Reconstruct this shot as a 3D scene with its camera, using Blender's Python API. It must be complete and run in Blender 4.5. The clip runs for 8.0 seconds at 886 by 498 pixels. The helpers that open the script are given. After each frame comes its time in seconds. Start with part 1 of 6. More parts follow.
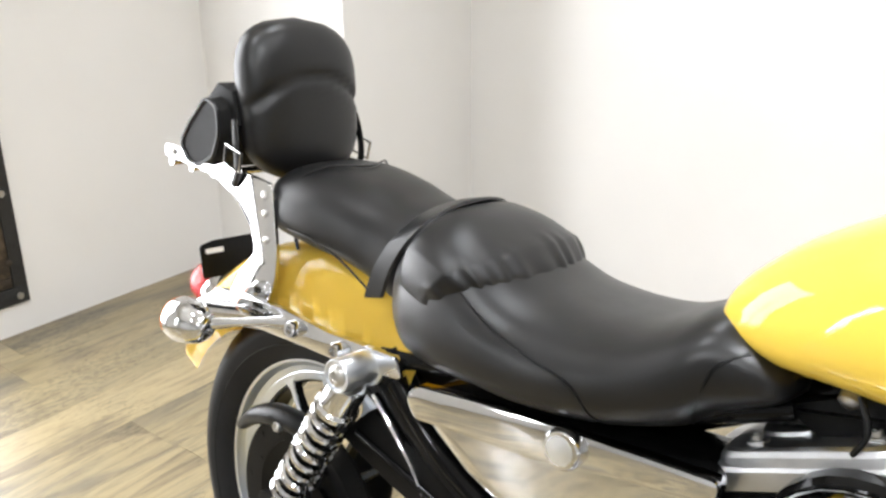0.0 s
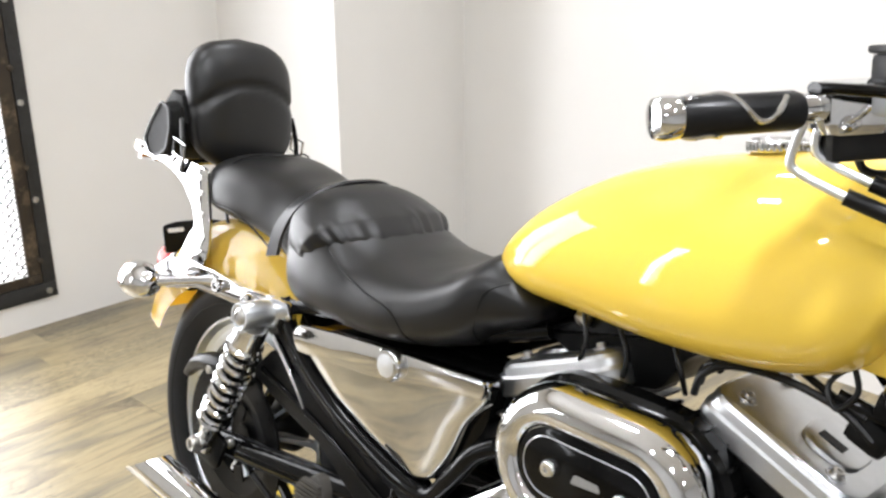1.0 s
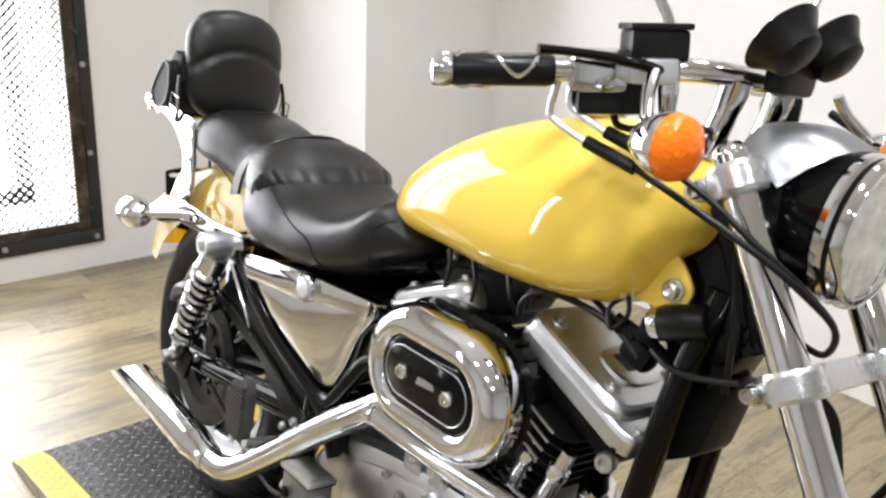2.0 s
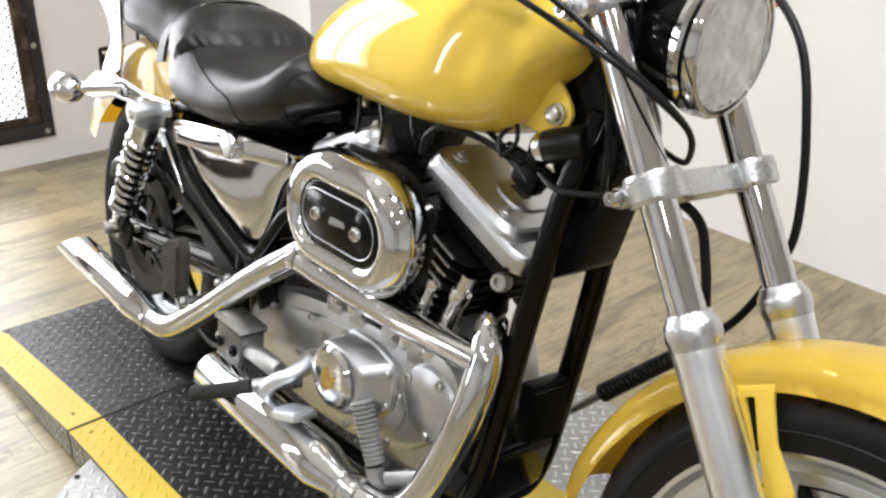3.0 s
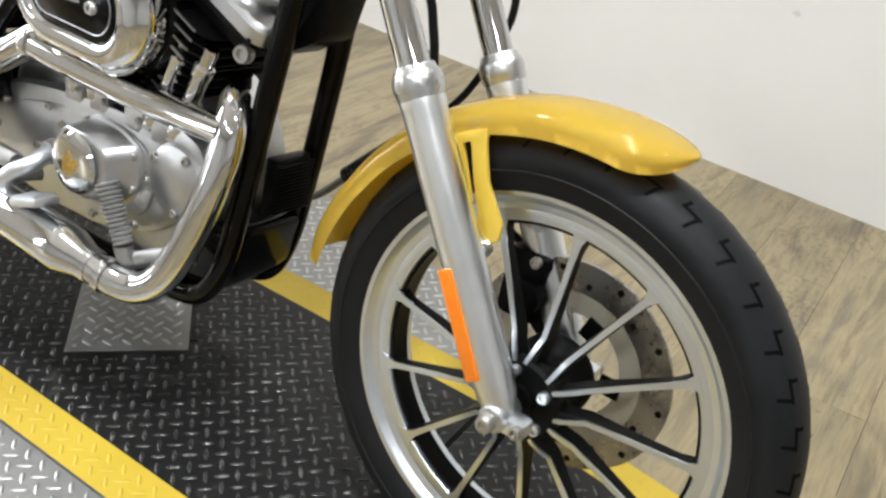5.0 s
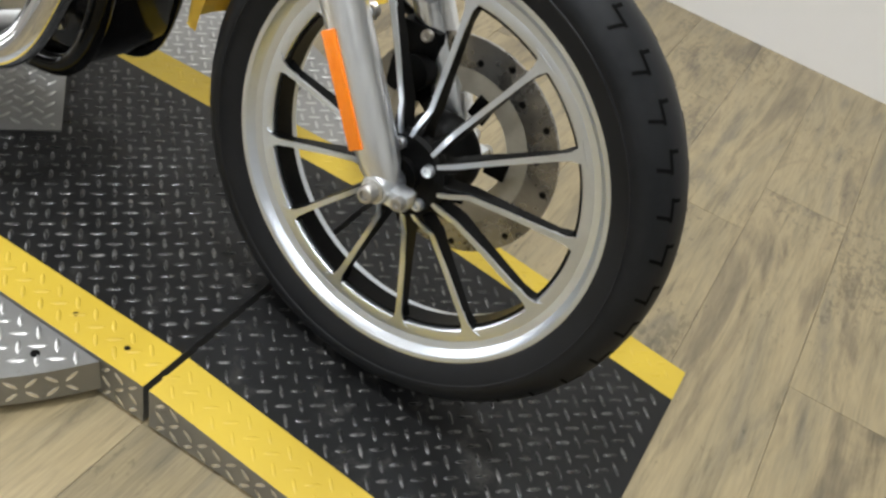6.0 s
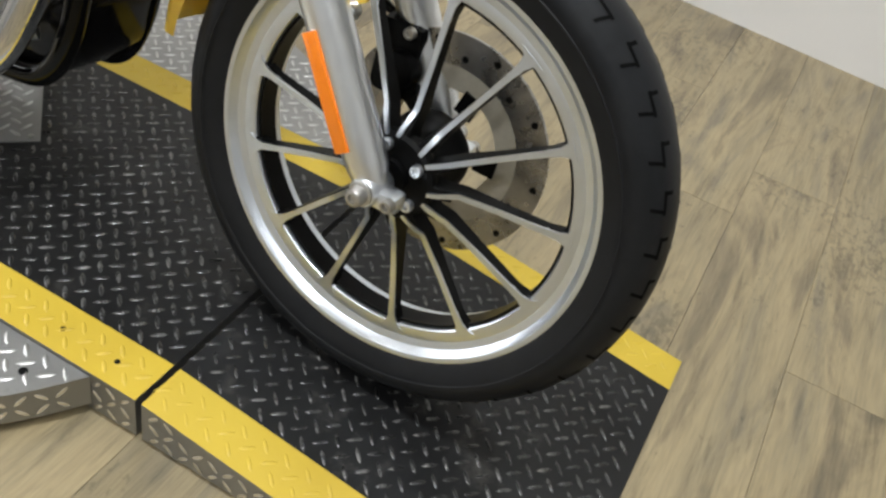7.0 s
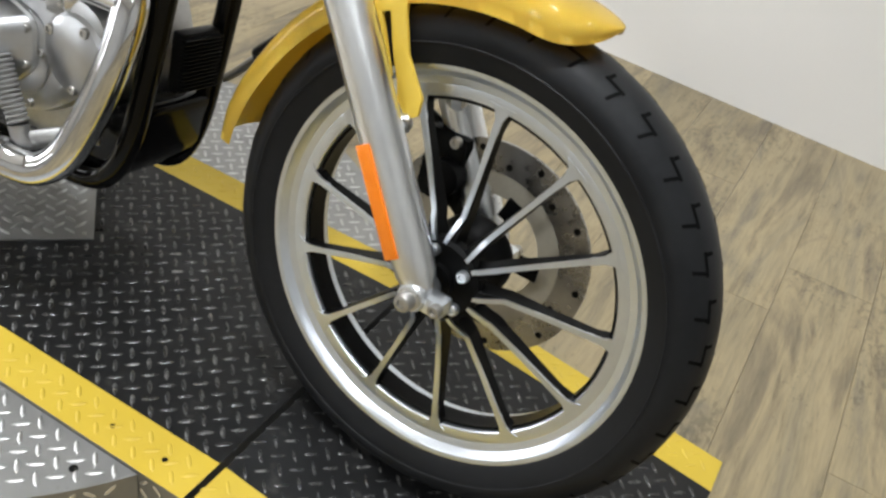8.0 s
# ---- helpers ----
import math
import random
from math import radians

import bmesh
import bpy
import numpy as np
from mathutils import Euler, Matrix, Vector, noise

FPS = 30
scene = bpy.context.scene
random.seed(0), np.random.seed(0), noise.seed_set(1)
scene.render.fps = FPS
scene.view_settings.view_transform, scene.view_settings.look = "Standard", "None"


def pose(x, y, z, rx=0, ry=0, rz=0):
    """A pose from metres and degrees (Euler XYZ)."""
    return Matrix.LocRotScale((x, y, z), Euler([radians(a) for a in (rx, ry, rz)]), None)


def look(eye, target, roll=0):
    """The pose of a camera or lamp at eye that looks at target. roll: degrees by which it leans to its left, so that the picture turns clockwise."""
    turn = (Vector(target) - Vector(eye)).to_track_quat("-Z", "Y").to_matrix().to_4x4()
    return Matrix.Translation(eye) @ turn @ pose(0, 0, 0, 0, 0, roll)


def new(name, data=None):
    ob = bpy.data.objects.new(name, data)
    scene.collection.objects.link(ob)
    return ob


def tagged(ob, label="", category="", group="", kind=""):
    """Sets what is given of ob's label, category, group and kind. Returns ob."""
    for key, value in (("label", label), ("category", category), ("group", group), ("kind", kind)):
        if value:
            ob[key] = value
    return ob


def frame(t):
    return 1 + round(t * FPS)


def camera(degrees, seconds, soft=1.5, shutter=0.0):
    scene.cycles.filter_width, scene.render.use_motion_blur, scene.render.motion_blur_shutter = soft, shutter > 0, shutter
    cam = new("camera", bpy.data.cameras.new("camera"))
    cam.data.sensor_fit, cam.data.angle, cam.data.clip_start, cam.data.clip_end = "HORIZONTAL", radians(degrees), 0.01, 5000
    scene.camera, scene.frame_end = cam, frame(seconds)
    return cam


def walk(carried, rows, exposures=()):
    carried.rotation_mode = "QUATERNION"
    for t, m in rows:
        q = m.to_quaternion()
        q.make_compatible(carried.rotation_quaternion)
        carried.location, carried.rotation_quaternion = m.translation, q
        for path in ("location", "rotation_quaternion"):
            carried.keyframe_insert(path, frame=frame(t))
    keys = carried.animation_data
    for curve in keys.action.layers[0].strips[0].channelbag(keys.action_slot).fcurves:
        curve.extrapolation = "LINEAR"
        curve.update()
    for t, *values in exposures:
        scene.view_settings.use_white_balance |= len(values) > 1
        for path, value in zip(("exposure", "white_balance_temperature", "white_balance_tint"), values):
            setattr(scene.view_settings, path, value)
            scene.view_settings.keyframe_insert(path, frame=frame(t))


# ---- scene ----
cam = camera(51.9, 8.0, soft=2.6)
PATH = [
    (0, (0.835, -0.742, 1.168), (-0.329, 0.711, 0.436), -0.5),
    (0.5, (1.033, -0.735, 1.166), (-0.285, 0.624, 0.522), 1.3),
    (1, (1.243, -0.795, 1.159), (-0.049, 0.592, 0.522), -0.5),
    (1.2, (1.329, -0.812, 1.16), (0.054, 0.589, 0.521), 0.7),
    (2.3, (1.649, -0.73, 1.127), (0.179, 0.449, 0.457), 2.0),
    (2.5, (1.679, -0.718, 1.108), (0.205, 0.422, 0.383), 1.1),
    (3, (1.719, -0.744, 1.088), (0.388, 0.498, 0.258), 0.9),
    (3.5, (1.743, -0.799, 1.068), (0.491, 0.465, 0.154), -0.2),
    (4, (1.768, -0.83, 1.053), (0.597, 0.513, 0.145), 2.6),
    (4.5, (1.804, -0.838, 1.033), (0.766, 0.601, 0.11), 4.9),
    (5, (1.824, -0.815, 1.012), (0.982, 0.667, -0.035), 8.4),
    (5.2, (1.826, -0.808, 1.002), (1.055, 0.664, -0.11), 9.6),
    (6.3, (1.874, -0.816, 0.925), (1.392, 0.621, -0.38), 16.8),
    (6.5, (1.869, -0.81, 0.933), (1.377, 0.635, -0.359), 16.0),
    (7, (1.853, -0.8, 0.934), (1.369, 0.64, -0.367), 14.6),
    (7.5, (1.838, -0.801, 0.933), (1.338, 0.649, -0.352), 15.4),
    (8, (1.827, -0.817, 0.966), (1.22, 0.683, -0.21), 12.8),
]
walk(cam, [(t, look(eye, target, roll)) for t, eye, target, roll in PATH],
     exposures=[(0.0, 0.34, 6350, 11), (1.2, 0.24, 6350, 12), (2.5, 0.02, 6350, 12), (4.5, 0.0, 6400, 9), (5.2, -0.08, 6400, 9), (6.4, -0.26, 6400, 9), (7.0, -0.28, 6400, 9), (8.0, -0.18, 6350, 9)])

# ---------------------------------------------------------------- light
world = bpy.data.worlds.new("world")
scene.world = world
world.use_nodes = True
_wn = world.node_tree.nodes
_wl = world.node_tree.links
sky = _wn.new("ShaderNodeTexSky")
sky.sky_type = "NISHITA"
sky.sun_disc = False
sky.sun_elevation = radians(35)
sky.sun_rotation = radians(250)
_wl.new(sky.outputs[0], _wn["Background"].inputs[0])
_wn["Background"].inputs[1].default_value = 0.12

FLOOR = -0.075          # floor level; the deck of the turntable is z = 0
CEIL = 2.75


def area_lamp(name, m, sx, sy, watts, colour):
    d = bpy.data.lights.new(name, "AREA")
    d.shape, d.size, d.size_y, d.energy, d.color = "RECTANGLE", sx, sy, watts, colour
    ob = new(name, d)
    ob.matrix_world = m
    return ob


# daylight through the meshed opening in the side wall
area_lamp("daylight_opening", look((-1.81, -0.42, 1.1), (0.4, -0.5, 0.75)), 1.45, 1.85, 50, (0.96, 0.98, 1.0))
area_lamp("daylight_slit", look((-1.81, -2.98, 1.2), (0.6, -2.0, 0.8)), 0.22, 1.75, 22, (0.93, 0.97, 1.0))
# ceiling spots, which show as clusters of bright dots in the chrome
SPOTS = [(-0.1, -0.3, 9, 170), (1.42, -0.3, 20, 125), (2.5, -0.3, 7, 130), (-0.1, 0.95, 9, 170), (1.15, 0.95, 7, 140), (2.3, 0.85, 4.5, 100), (0.5, -2.1, 22, 170), (1.9, -2.1, 26, 170), (3.3, -2.1, 10, 170)]
for sx, sy, watts, beam in SPOTS:
    can_lamp = area_lamp("ceiling_spot_light", look((sx, sy, CEIL - 0.13), (sx, sy, 0)), 0.18, 0.18, watts, (0.95, 0.975, 1.0))
    can_lamp.data.spread = radians(beam)

# ---------------------------------------------------------------- materials
def mat(name):
    m = bpy.data.materials.new(name)
    m.use_nodes = True
    return m, m.node_tree.nodes, m.node_tree.links, m.node_tree.nodes["Principled BSDF"]


def noise_node(n, l, scale, detail=4.0, rough=0.6, stretch=None, coord="Object"):
    tc = n.new("ShaderNodeTexCoord")
    t = n.new("ShaderNodeTexNoise")
    t.inputs["Scale"].default_value, t.inputs["Detail"].default_value, t.inputs["Roughness"].default_value = scale, detail, rough
    if stretch:
        mp = n.new("ShaderNodeMapping")
        mp.inputs["Scale"].default_value = stretch
        l.new(tc.outputs[coord], mp.inputs[0])
        l.new(mp.outputs[0], t.inputs["Vector"])
    else:
        l.new(tc.outputs[coord], t.inputs["Vector"])
    return t


def ramp(n, l, src, stops):
    r = n.new("ShaderNodeValToRGB")
    e = r.color_ramp.elements
    e[0].position, e[0].color = stops[0][0], (*stops[0][1], 1)
    e[1].position, e[1].color = stops[-1][0], (*stops[-1][1], 1)
    for p, c in stops[1:-1]:
        k = e.new(p)
        k.color = (*c, 1)
    l.new(src, r.inputs[0])
    return r.outputs[0]


def grey(v):
    return (v, v, v)


def bump(n, l, b, src, strength, dist=0.001):
    k = n.new("ShaderNodeBump")
    k.inputs["Strength"].default_value, k.inputs["Distance"].default_value = strength, dist
    l.new(src, k.inputs["Height"])
    l.new(k.outputs[0], b.inputs["Normal"])
    return k


def simple(name, lo, hi, rough=(0.3, 0.5), metal=0.0, scale=30.0, bumps=0.0, bscale=None, coat=0.0, stretch=None, spec=0.5):
    """A surface whose colour and gloss wander between two values at two scales."""
    m, n, l, b = mat(name)
    a = noise_node(n, l, scale, 5, 0.65, stretch)
    c = noise_node(n, l, scale * 6, 3, 0.6, stretch)
    mx = n.new("ShaderNodeMath")
    mx.operation = "MULTIPLY_ADD"
    mx.inputs[1].default_value = 0.35
    l.new(c.outputs[0], mx.inputs[0])
    sc = n.new("ShaderNodeMath")
    sc.operation = "MULTIPLY"
    sc.inputs[1].default_value = 0.65
    l.new(a.outputs[0], sc.inputs[0])
    l.new(sc.outputs[0], mx.inputs[2])
    l.new(ramp(n, l, mx.outputs[0], [(0.35, lo), (0.65, hi)]), b.inputs["Base Color"])
    l.new(ramp(n, l, mx.outputs[0], [(0.35, grey(rough[0])), (0.65, grey(rough[1]))]), b.inputs["Roughness"])
    b.inputs["Metallic"].default_value = metal
    b.inputs["Specular IOR Level"].default_value = spec
    b.inputs["Coat Weight"].default_value = coat
    b.inputs["Coat Roughness"].default_value = 0.03
    if bumps:
        d = noise_node(n, l, bscale or scale * 4, 3, 0.6, stretch)
        bump(n, l, b, d.outputs[0], bumps)
    return m


YELLOW = simple("yellow_paint", (0.78, 0.540, 0.074), (0.79, 0.550, 0.078), (0.30, 0.32), 0.0, 60, coat=1.0, spec=0.03)
CHROME = simple("chrome", (0.64, 0.645, 0.655), (0.70, 0.705, 0.715), (0.035, 0.075), 1.0, 14)
ALU = simple("polished_aluminium", (0.49, 0.50, 0.515), (0.57, 0.58, 0.595), (0.29, 0.36), 1.0, 12)
ROCKER = simple("buffed_aluminium", (0.50, 0.51, 0.525), (0.60, 0.61, 0.625), (0.31, 0.39), 1.0, 10)
ALU_SATIN = simple("satin_aluminium", (0.76, 0.79, 0.83), (0.82, 0.85, 0.89), (0.33, 0.38), 1.0, 10)
RIM = simple("machined_rim", (0.70, 0.75, 0.82), (0.76, 0.81, 0.88), (0.30, 0.36), 1.0, 10)
SLIDER = simple("polished_slider", (0.83, 0.85, 0.88), (0.88, 0.90, 0.92), (0.27, 0.34), 1.0, 10)
CLAMP = simple("cast_clamp", (0.60, 0.61, 0.625), (0.68, 0.69, 0.70), (0.24, 0.34), 1.0, 24)
SKIRT_BAR = simple("bright_tread_bar", (0.82, 0.82, 0.81), (0.88, 0.88, 0.87), (0.2, 0.28), 1.0, 20)
BAR_SILVER = simple("polished_tread_bar", (0.46, 0.46, 0.455), (0.56, 0.56, 0.55), (0.36, 0.44), 1.0, 20)
ALU_CAST = simple("cast_aluminium", (0.4, 0.4, 0.4), (0.56, 0.56, 0.55), (0.36, 0.5), 1.0, 22, 0.15, 240)
CAST_DARK = simple("dark_grey_casting", (0.13, 0.13, 0.128), (0.22, 0.218, 0.213), (0.34, 0.46), 0.6, 30, 0.15, 240)
STEEL = simple("zinc_steel", (0.42, 0.41, 0.39), (0.6, 0.59, 0.56), (0.28, 0.42), 1.0, 40)
DISC = simple("brake_disc_steel", (0.30, 0.295, 0.285), (0.40, 0.39, 0.375), (0.22, 0.34), 1.0, 18)
BLACK = simple("gloss_black_paint", (0.002, 0.002, 0.002), (0.0035, 0.0035, 0.0035), (0.07, 0.12), 0.0, 12, coat=0.0, spec=0.16)
BLACK_SATIN = simple("satin_black_paint", (0.0025, 0.0025, 0.0025), (0.005, 0.005, 0.005), (0.30, 0.42), 0.0, 25, 0.1, 260, spec=0.10)
RUBBER = simple("tyre_rubber", (0.0095, 0.0100, 0.0112), (0.0150, 0.0156, 0.0170), (0.42, 0.54), 0.0, 12, 0.12, 200, spec=0.16)
# tyre rubber darkened to paint the shade inside the tread grooves
GROOVE_SHADE = simple("groove_shade_rubber", (0.003, 0.003, 0.003), (0.005, 0.005, 0.005), (0.8, 0.9), 0.0, 30, spec=0.05)
PLASTIC = simple("black_plastic", (0.004, 0.004, 0.0042), (0.008, 0.008, 0.008), (0.28, 0.40), 0.0, 30, 0.08, 300, spec=0.2)
PEG_GREY = simple("grey_ribbed_rubber", (0.16, 0.157, 0.152), (0.24, 0.235, 0.228), (0.45, 0.6), 0.0, 30, 0.1, 200)
GRIP = simple("ribbed_rubber", (0.02, 0.02, 0.02), (0.035, 0.034, 0.033), (0.55, 0.7), 0.0, 30, 0.1, 200)
DISC_RING = simple("pale_plated_ring", (0.50, 0.46, 0.37), (0.60, 0.56, 0.46), (0.4, 0.5), 0.3, 20)
LAMP_MIRROR = simple("faceted_lamp_mirror", (0.42, 0.41, 0.38), (0.78, 0.76, 0.71), (0.10, 0.28), 1.0, 45, 0.5, 70)
BRASS = simple("gilt_badge", (0.62, 0.42, 0.12), (0.75, 0.55, 0.2), (0.2, 0.3), 1.0, 30)


def leather():
    m, n, l, b = mat("black_leather")
    a = noise_node(n, l, 9, 4, 0.6)
    l.new(ramp(n, l, a.outputs[0], [(0.3, (0.003, 0.003, 0.0031)), (0.7, (0.006, 0.0056, 0.0056))]), b.inputs["Base Color"])
    l.new(ramp(n, l, a.outputs[0], [(0.3, grey(0.34)), (0.7, grey(0.40))]), b.inputs["Roughness"])
    b.inputs["Specular IOR Level"].default_value = 0.45
    tc = n.new("ShaderNodeTexCoord")
    v = n.new("ShaderNodeTexVoronoi")
    v.inputs["Scale"].default_value = 420
    l.new(tc.outputs["Object"], v.inputs["Vector"])
    c = noise_node(n, l, 26, 3, 0.55)
    k = bump(n, l, b, v.outputs["Distance"], 0.16, 0.0006)
    k2 = n.new("ShaderNodeBump")
    k2.inputs["Strength"].default_value, k2.inputs["Distance"].default_value = 0.03, 0.004
    l.new(c.outputs[0], k2.inputs["Height"])
    l.new(k2.outputs[0], k.inputs["Normal"])
    return m


LEATHER = leather()
BAG_LEATHER = simple("dull_black_leather", (0.004, 0.004, 0.0042), (0.010, 0.0098, 0.0095), (0.5, 0.65), 0.0, 40, 0.2, 300, spec=0.2)


def lens(name, colour, rough=0.06, clear=0.45):
    m, n, l, b = mat(name)
    b.inputs["Base Color"].default_value = (*colour, 1)
    b.inputs["Roughness"].default_value = rough
    b.inputs["Transmission Weight"].default_value = clear
    b.inputs["IOR"].default_value = 1.49
    tc = n.new("ShaderNodeTexCoord")
    a = n.new("ShaderNodeTexVoronoi")
    a.inputs["Scale"].default_value = 170
    l.new(tc.outputs["Object"], a.inputs["Vector"])
    bump(n, l, b, a.outputs["Distance"], 0.45, 0.003)
    return m


ORANGE = lens("orange_lens", (1.0, 0.20, 0.004), 0.10, 0.12)
ORANGE_REFLECTOR = simple("orange_reflector", (0.85, 0.2, 0.005), (0.9, 0.24, 0.01), (0.15, 0.25), 0, 60, coat=0.6)
RED = lens("red_lens", (0.75, 0.02, 0.02))


def clear_glass():
    m, n, l, b = mat("clear_glass")
    b.inputs["Base Color"].default_value = (0.96, 0.97, 0.97, 1)
    b.inputs["Roughness"].default_value = 0.02
    b.inputs["Transmission Weight"].default_value = 1.0
    b.inputs["IOR"].default_value = 1.04
    b.inputs["Coat Weight"].default_value = 0.15
    b.inputs["Coat Roughness"].default_value = 0.02
    tc = n.new("ShaderNodeTexCoord")
    w = n.new("ShaderNodeTexWave")
    w.bands_direction = "Y"
    w.inputs["Scale"].default_value, w.inputs["Distortion"].default_value = 26, 1.5
    l.new(tc.outputs["Object"], w.inputs["Vector"])
    bump(n, l, b, w.outputs["Fac"], 0.10, 0.003)
    return m


GLASS = clear_glass()


def wall_paint():
    m, n, l, b = mat("white_wall_paint")
    a = noise_node(n, l, 1.4, 4, 0.6)
    l.new(ramp(n, l, a.outputs[0], [(0.3, (0.795, 0.780, 0.755)), (0.7, (0.835, 0.820, 0.795))]), b.inputs["Base Color"])
    b.inputs["Roughness"].default_value = 0.62
    c = noise_node(n, l, 190, 3, 0.6)
    bump(n, l, b, c.outputs[0], 0.06, 0.001)
    return m


WALL = wall_paint()
GREY_WALL = simple("pale_grey_wall_paint", (0.54, 0.54, 0.535), (0.60, 0.60, 0.595), (0.55, 0.65), 0.0, 2)


def plank_mat():
    m, n, l, b = mat("vinyl_oak_plank")
    oi = n.new("ShaderNodeObjectInfo")
    tc = n.new("ShaderNodeTexCoord")
    off = n.new("ShaderNodeVectorMath")
    off.operation = "MULTIPLY_ADD"
    off.inputs[1].default_value = (1, 1, 1)
    cmb = n.new("ShaderNodeCombineXYZ")
    k = n.new("ShaderNodeMath")
    k.operation = "MULTIPLY"
    k.inputs[1].default_value = 37.0
    l.new(oi.outputs["Random"], k.inputs[0])
    for i in range(3):
        l.new(k.outputs[0], cmb.inputs[i])
    l.new(tc.outputs["Object"], off.inputs[0])
    l.new(cmb.outputs[0], off.inputs[2])

    def streak(scale, stretch, detail, rough, warp=0.0):
        mp = n.new("ShaderNodeMapping")
        mp.inputs["Scale"].default_value = stretch
        t = n.new("ShaderNodeTexNoise")
        t.inputs["Scale"].default_value, t.inputs["Detail"].default_value, t.inputs["Roughness"].default_value = scale, detail, rough
        t.inputs["Distortion"].default_value = warp
        l.new(off.outputs[0], mp.inputs[0])
        l.new(mp.outputs[0], t.inputs["Vector"])
        return t.outputs[0]

    broad = streak(2.6, (3.4, 0.62, 1), 5, 0.62, 0.7)
    grain = streak(10.0, (4.6, 0.42, 1), 6, 0.70, 0.6)
    fine = streak(40.0, (6.0, 0.35, 1), 3, 0.6, 0.0)
    base = ramp(n, l, broad, [(0.30, (0.17, 0.138, 0.087)), (0.40, (0.27, 0.216, 0.128)), (0.48, (0.42, 0.334, 0.188)), (0.56, (0.37, 0.300, 0.174)), (0.64, (0.26, 0.217, 0.140)), (0.74, (0.18, 0.155, 0.110))])
    dark = ramp(n, l, grain, [(0.30, grey(0.45)), (0.41, grey(0.80)), (0.52, grey(1.0))])
    mixer = n.new("ShaderNodeMix")
    mixer.data_type, mixer.blend_type = "RGBA", "MULTIPLY"
    mixer.inputs[0].default_value = 0.9
    l.new(base, mixer.inputs[6])
    l.new(dark, mixer.inputs[7])
    mix2 = n.new("ShaderNodeMix")
    mix2.data_type, mix2.blend_type = "RGBA", "MULTIPLY"
    mix2.inputs[0].default_value = 0.4
    l.new(mixer.outputs[2], mix2.inputs[6])
    l.new(ramp(n, l, fine, [(0.35, grey(0.6)), (0.6, grey(1.0))]), mix2.inputs[7])
    spot = streak(70.0, (1.3, 0.7, 1), 3, 0.6, 0.4)
    clump = streak(2.2, (1.0, 1.0, 1), 2, 0.5, 0.0)
    both_ = n.new("ShaderNodeMath")
    both_.operation = "MULTIPLY"
    l.new(spot, both_.inputs[0])
    l.new(clump, both_.inputs[1])
    mix3 = n.new("ShaderNodeMix")
    mix3.data_type, mix3.blend_type = "RGBA", "MULTIPLY"
    mix3.inputs[0].default_value = 0.45
    l.new(mix2.outputs[2], mix3.inputs[6])
    l.new(ramp(n, l, both_.outputs[0], [(0.310, grey(1.0)), (0.360, grey(0.32))]), mix3.inputs[7])
    tone = n.new("ShaderNodeHueSaturation")
    vv = n.new("ShaderNodeMapRange")
    vv.inputs[3].default_value, vv.inputs[4].default_value = 0.70, 0.92
    l.new(oi.outputs["Random"], vv.inputs[0])
    l.new(vv.outputs[0], tone.inputs["Value"])
    l.new(mix3.outputs[2], tone.inputs["Color"])
    l.new(tone.outputs[0], b.inputs["Base Color"])
    l.new(ramp(n, l, grain, [(0.3, grey(0.38)), (0.7, grey(0.28))]), b.inputs["Roughness"])
    b.inputs["Specular IOR Level"].default_value = 0.65
    bump(n, l, b, grain, 0.10, 0.0008)
    return m


PLANK = plank_mat()
JOINT = simple("dark_joint", (0.12, 0.098, 0.066), (0.17, 0.14, 0.10), (0.6, 0.8))


def worn(name, paint_lo, paint_hi, bare, rough, metal=0.0, wear=0.62, scale=14, spec=0.5):
    """Paint on tread plate, scuffed through to bare metal in spots."""
    m, n, l, b = mat(name)
    a = noise_node(n, l, scale, 6, 0.7)
    d = noise_node(n, l, 3.0, 3, 0.6)
    base = ramp(n, l, d.outputs[0], [(0.3, paint_lo), (0.7, paint_hi)])
    mixer = n.new("ShaderNodeMix")
    mixer.data_type = "RGBA"
    l.new(ramp(n, l, a.outputs[0], [(wear, grey(0.0)), (wear + 0.12, grey(1.0))]), mixer.inputs[0])
    l.new(base, mixer.inputs[6])
    mixer.inputs[7].default_value = (*bare, 1)
    l.new(mixer.outputs[2], b.inputs["Base Color"])
    l.new(ramp(n, l, a.outputs[0], [(0.3, grey(rough[0])), (0.7, grey(rough[1]))]), b.inputs["Roughness"])
    b.inputs["Metallic"].default_value = metal
    b.inputs["Specular IOR Level"].default_value = spec
    c = noise_node(n, l, 120, 3, 0.6)
    bump(n, l, b, c.outputs[0], 0.12, 0.001)
    return m


DECK_BLACK = worn("black_tread_plate", (0.005, 0.005, 0.0053), (0.010, 0.010, 0.010), (0.042, 0.040, 0.036), (0.34, 0.48), 0.0, 0.58, spec=0.32)
DECK_YELLOW = worn("yellow_tread_plate", (0.52, 0.36, 0.028), (0.60, 0.43, 0.04), (0.28, 0.22, 0.08), (0.4, 0.55), 0.0, 0.66)
DECK_SILVER = worn("bare_tread_plate", (0.29, 0.29, 0.284), (0.37, 0.37, 0.36), (0.22, 0.216, 0.204), (0.42, 0.55), 1.0, 0.6)
STUD_BLACK = worn("black_tread_bar", (0.010, 0.010, 0.010), (0.022, 0.0218, 0.021), (0.13, 0.127, 0.12), (0.20, 0.34), 0.1, 0.52, 40, spec=0.7)
FRAME_STEEL = worn("mill_scale_steel", (0.035, 0.028, 0.022), (0.07, 0.055, 0.04), (0.16, 0.12, 0.08), (0.45, 0.6), 0.5, 0.5, 10)
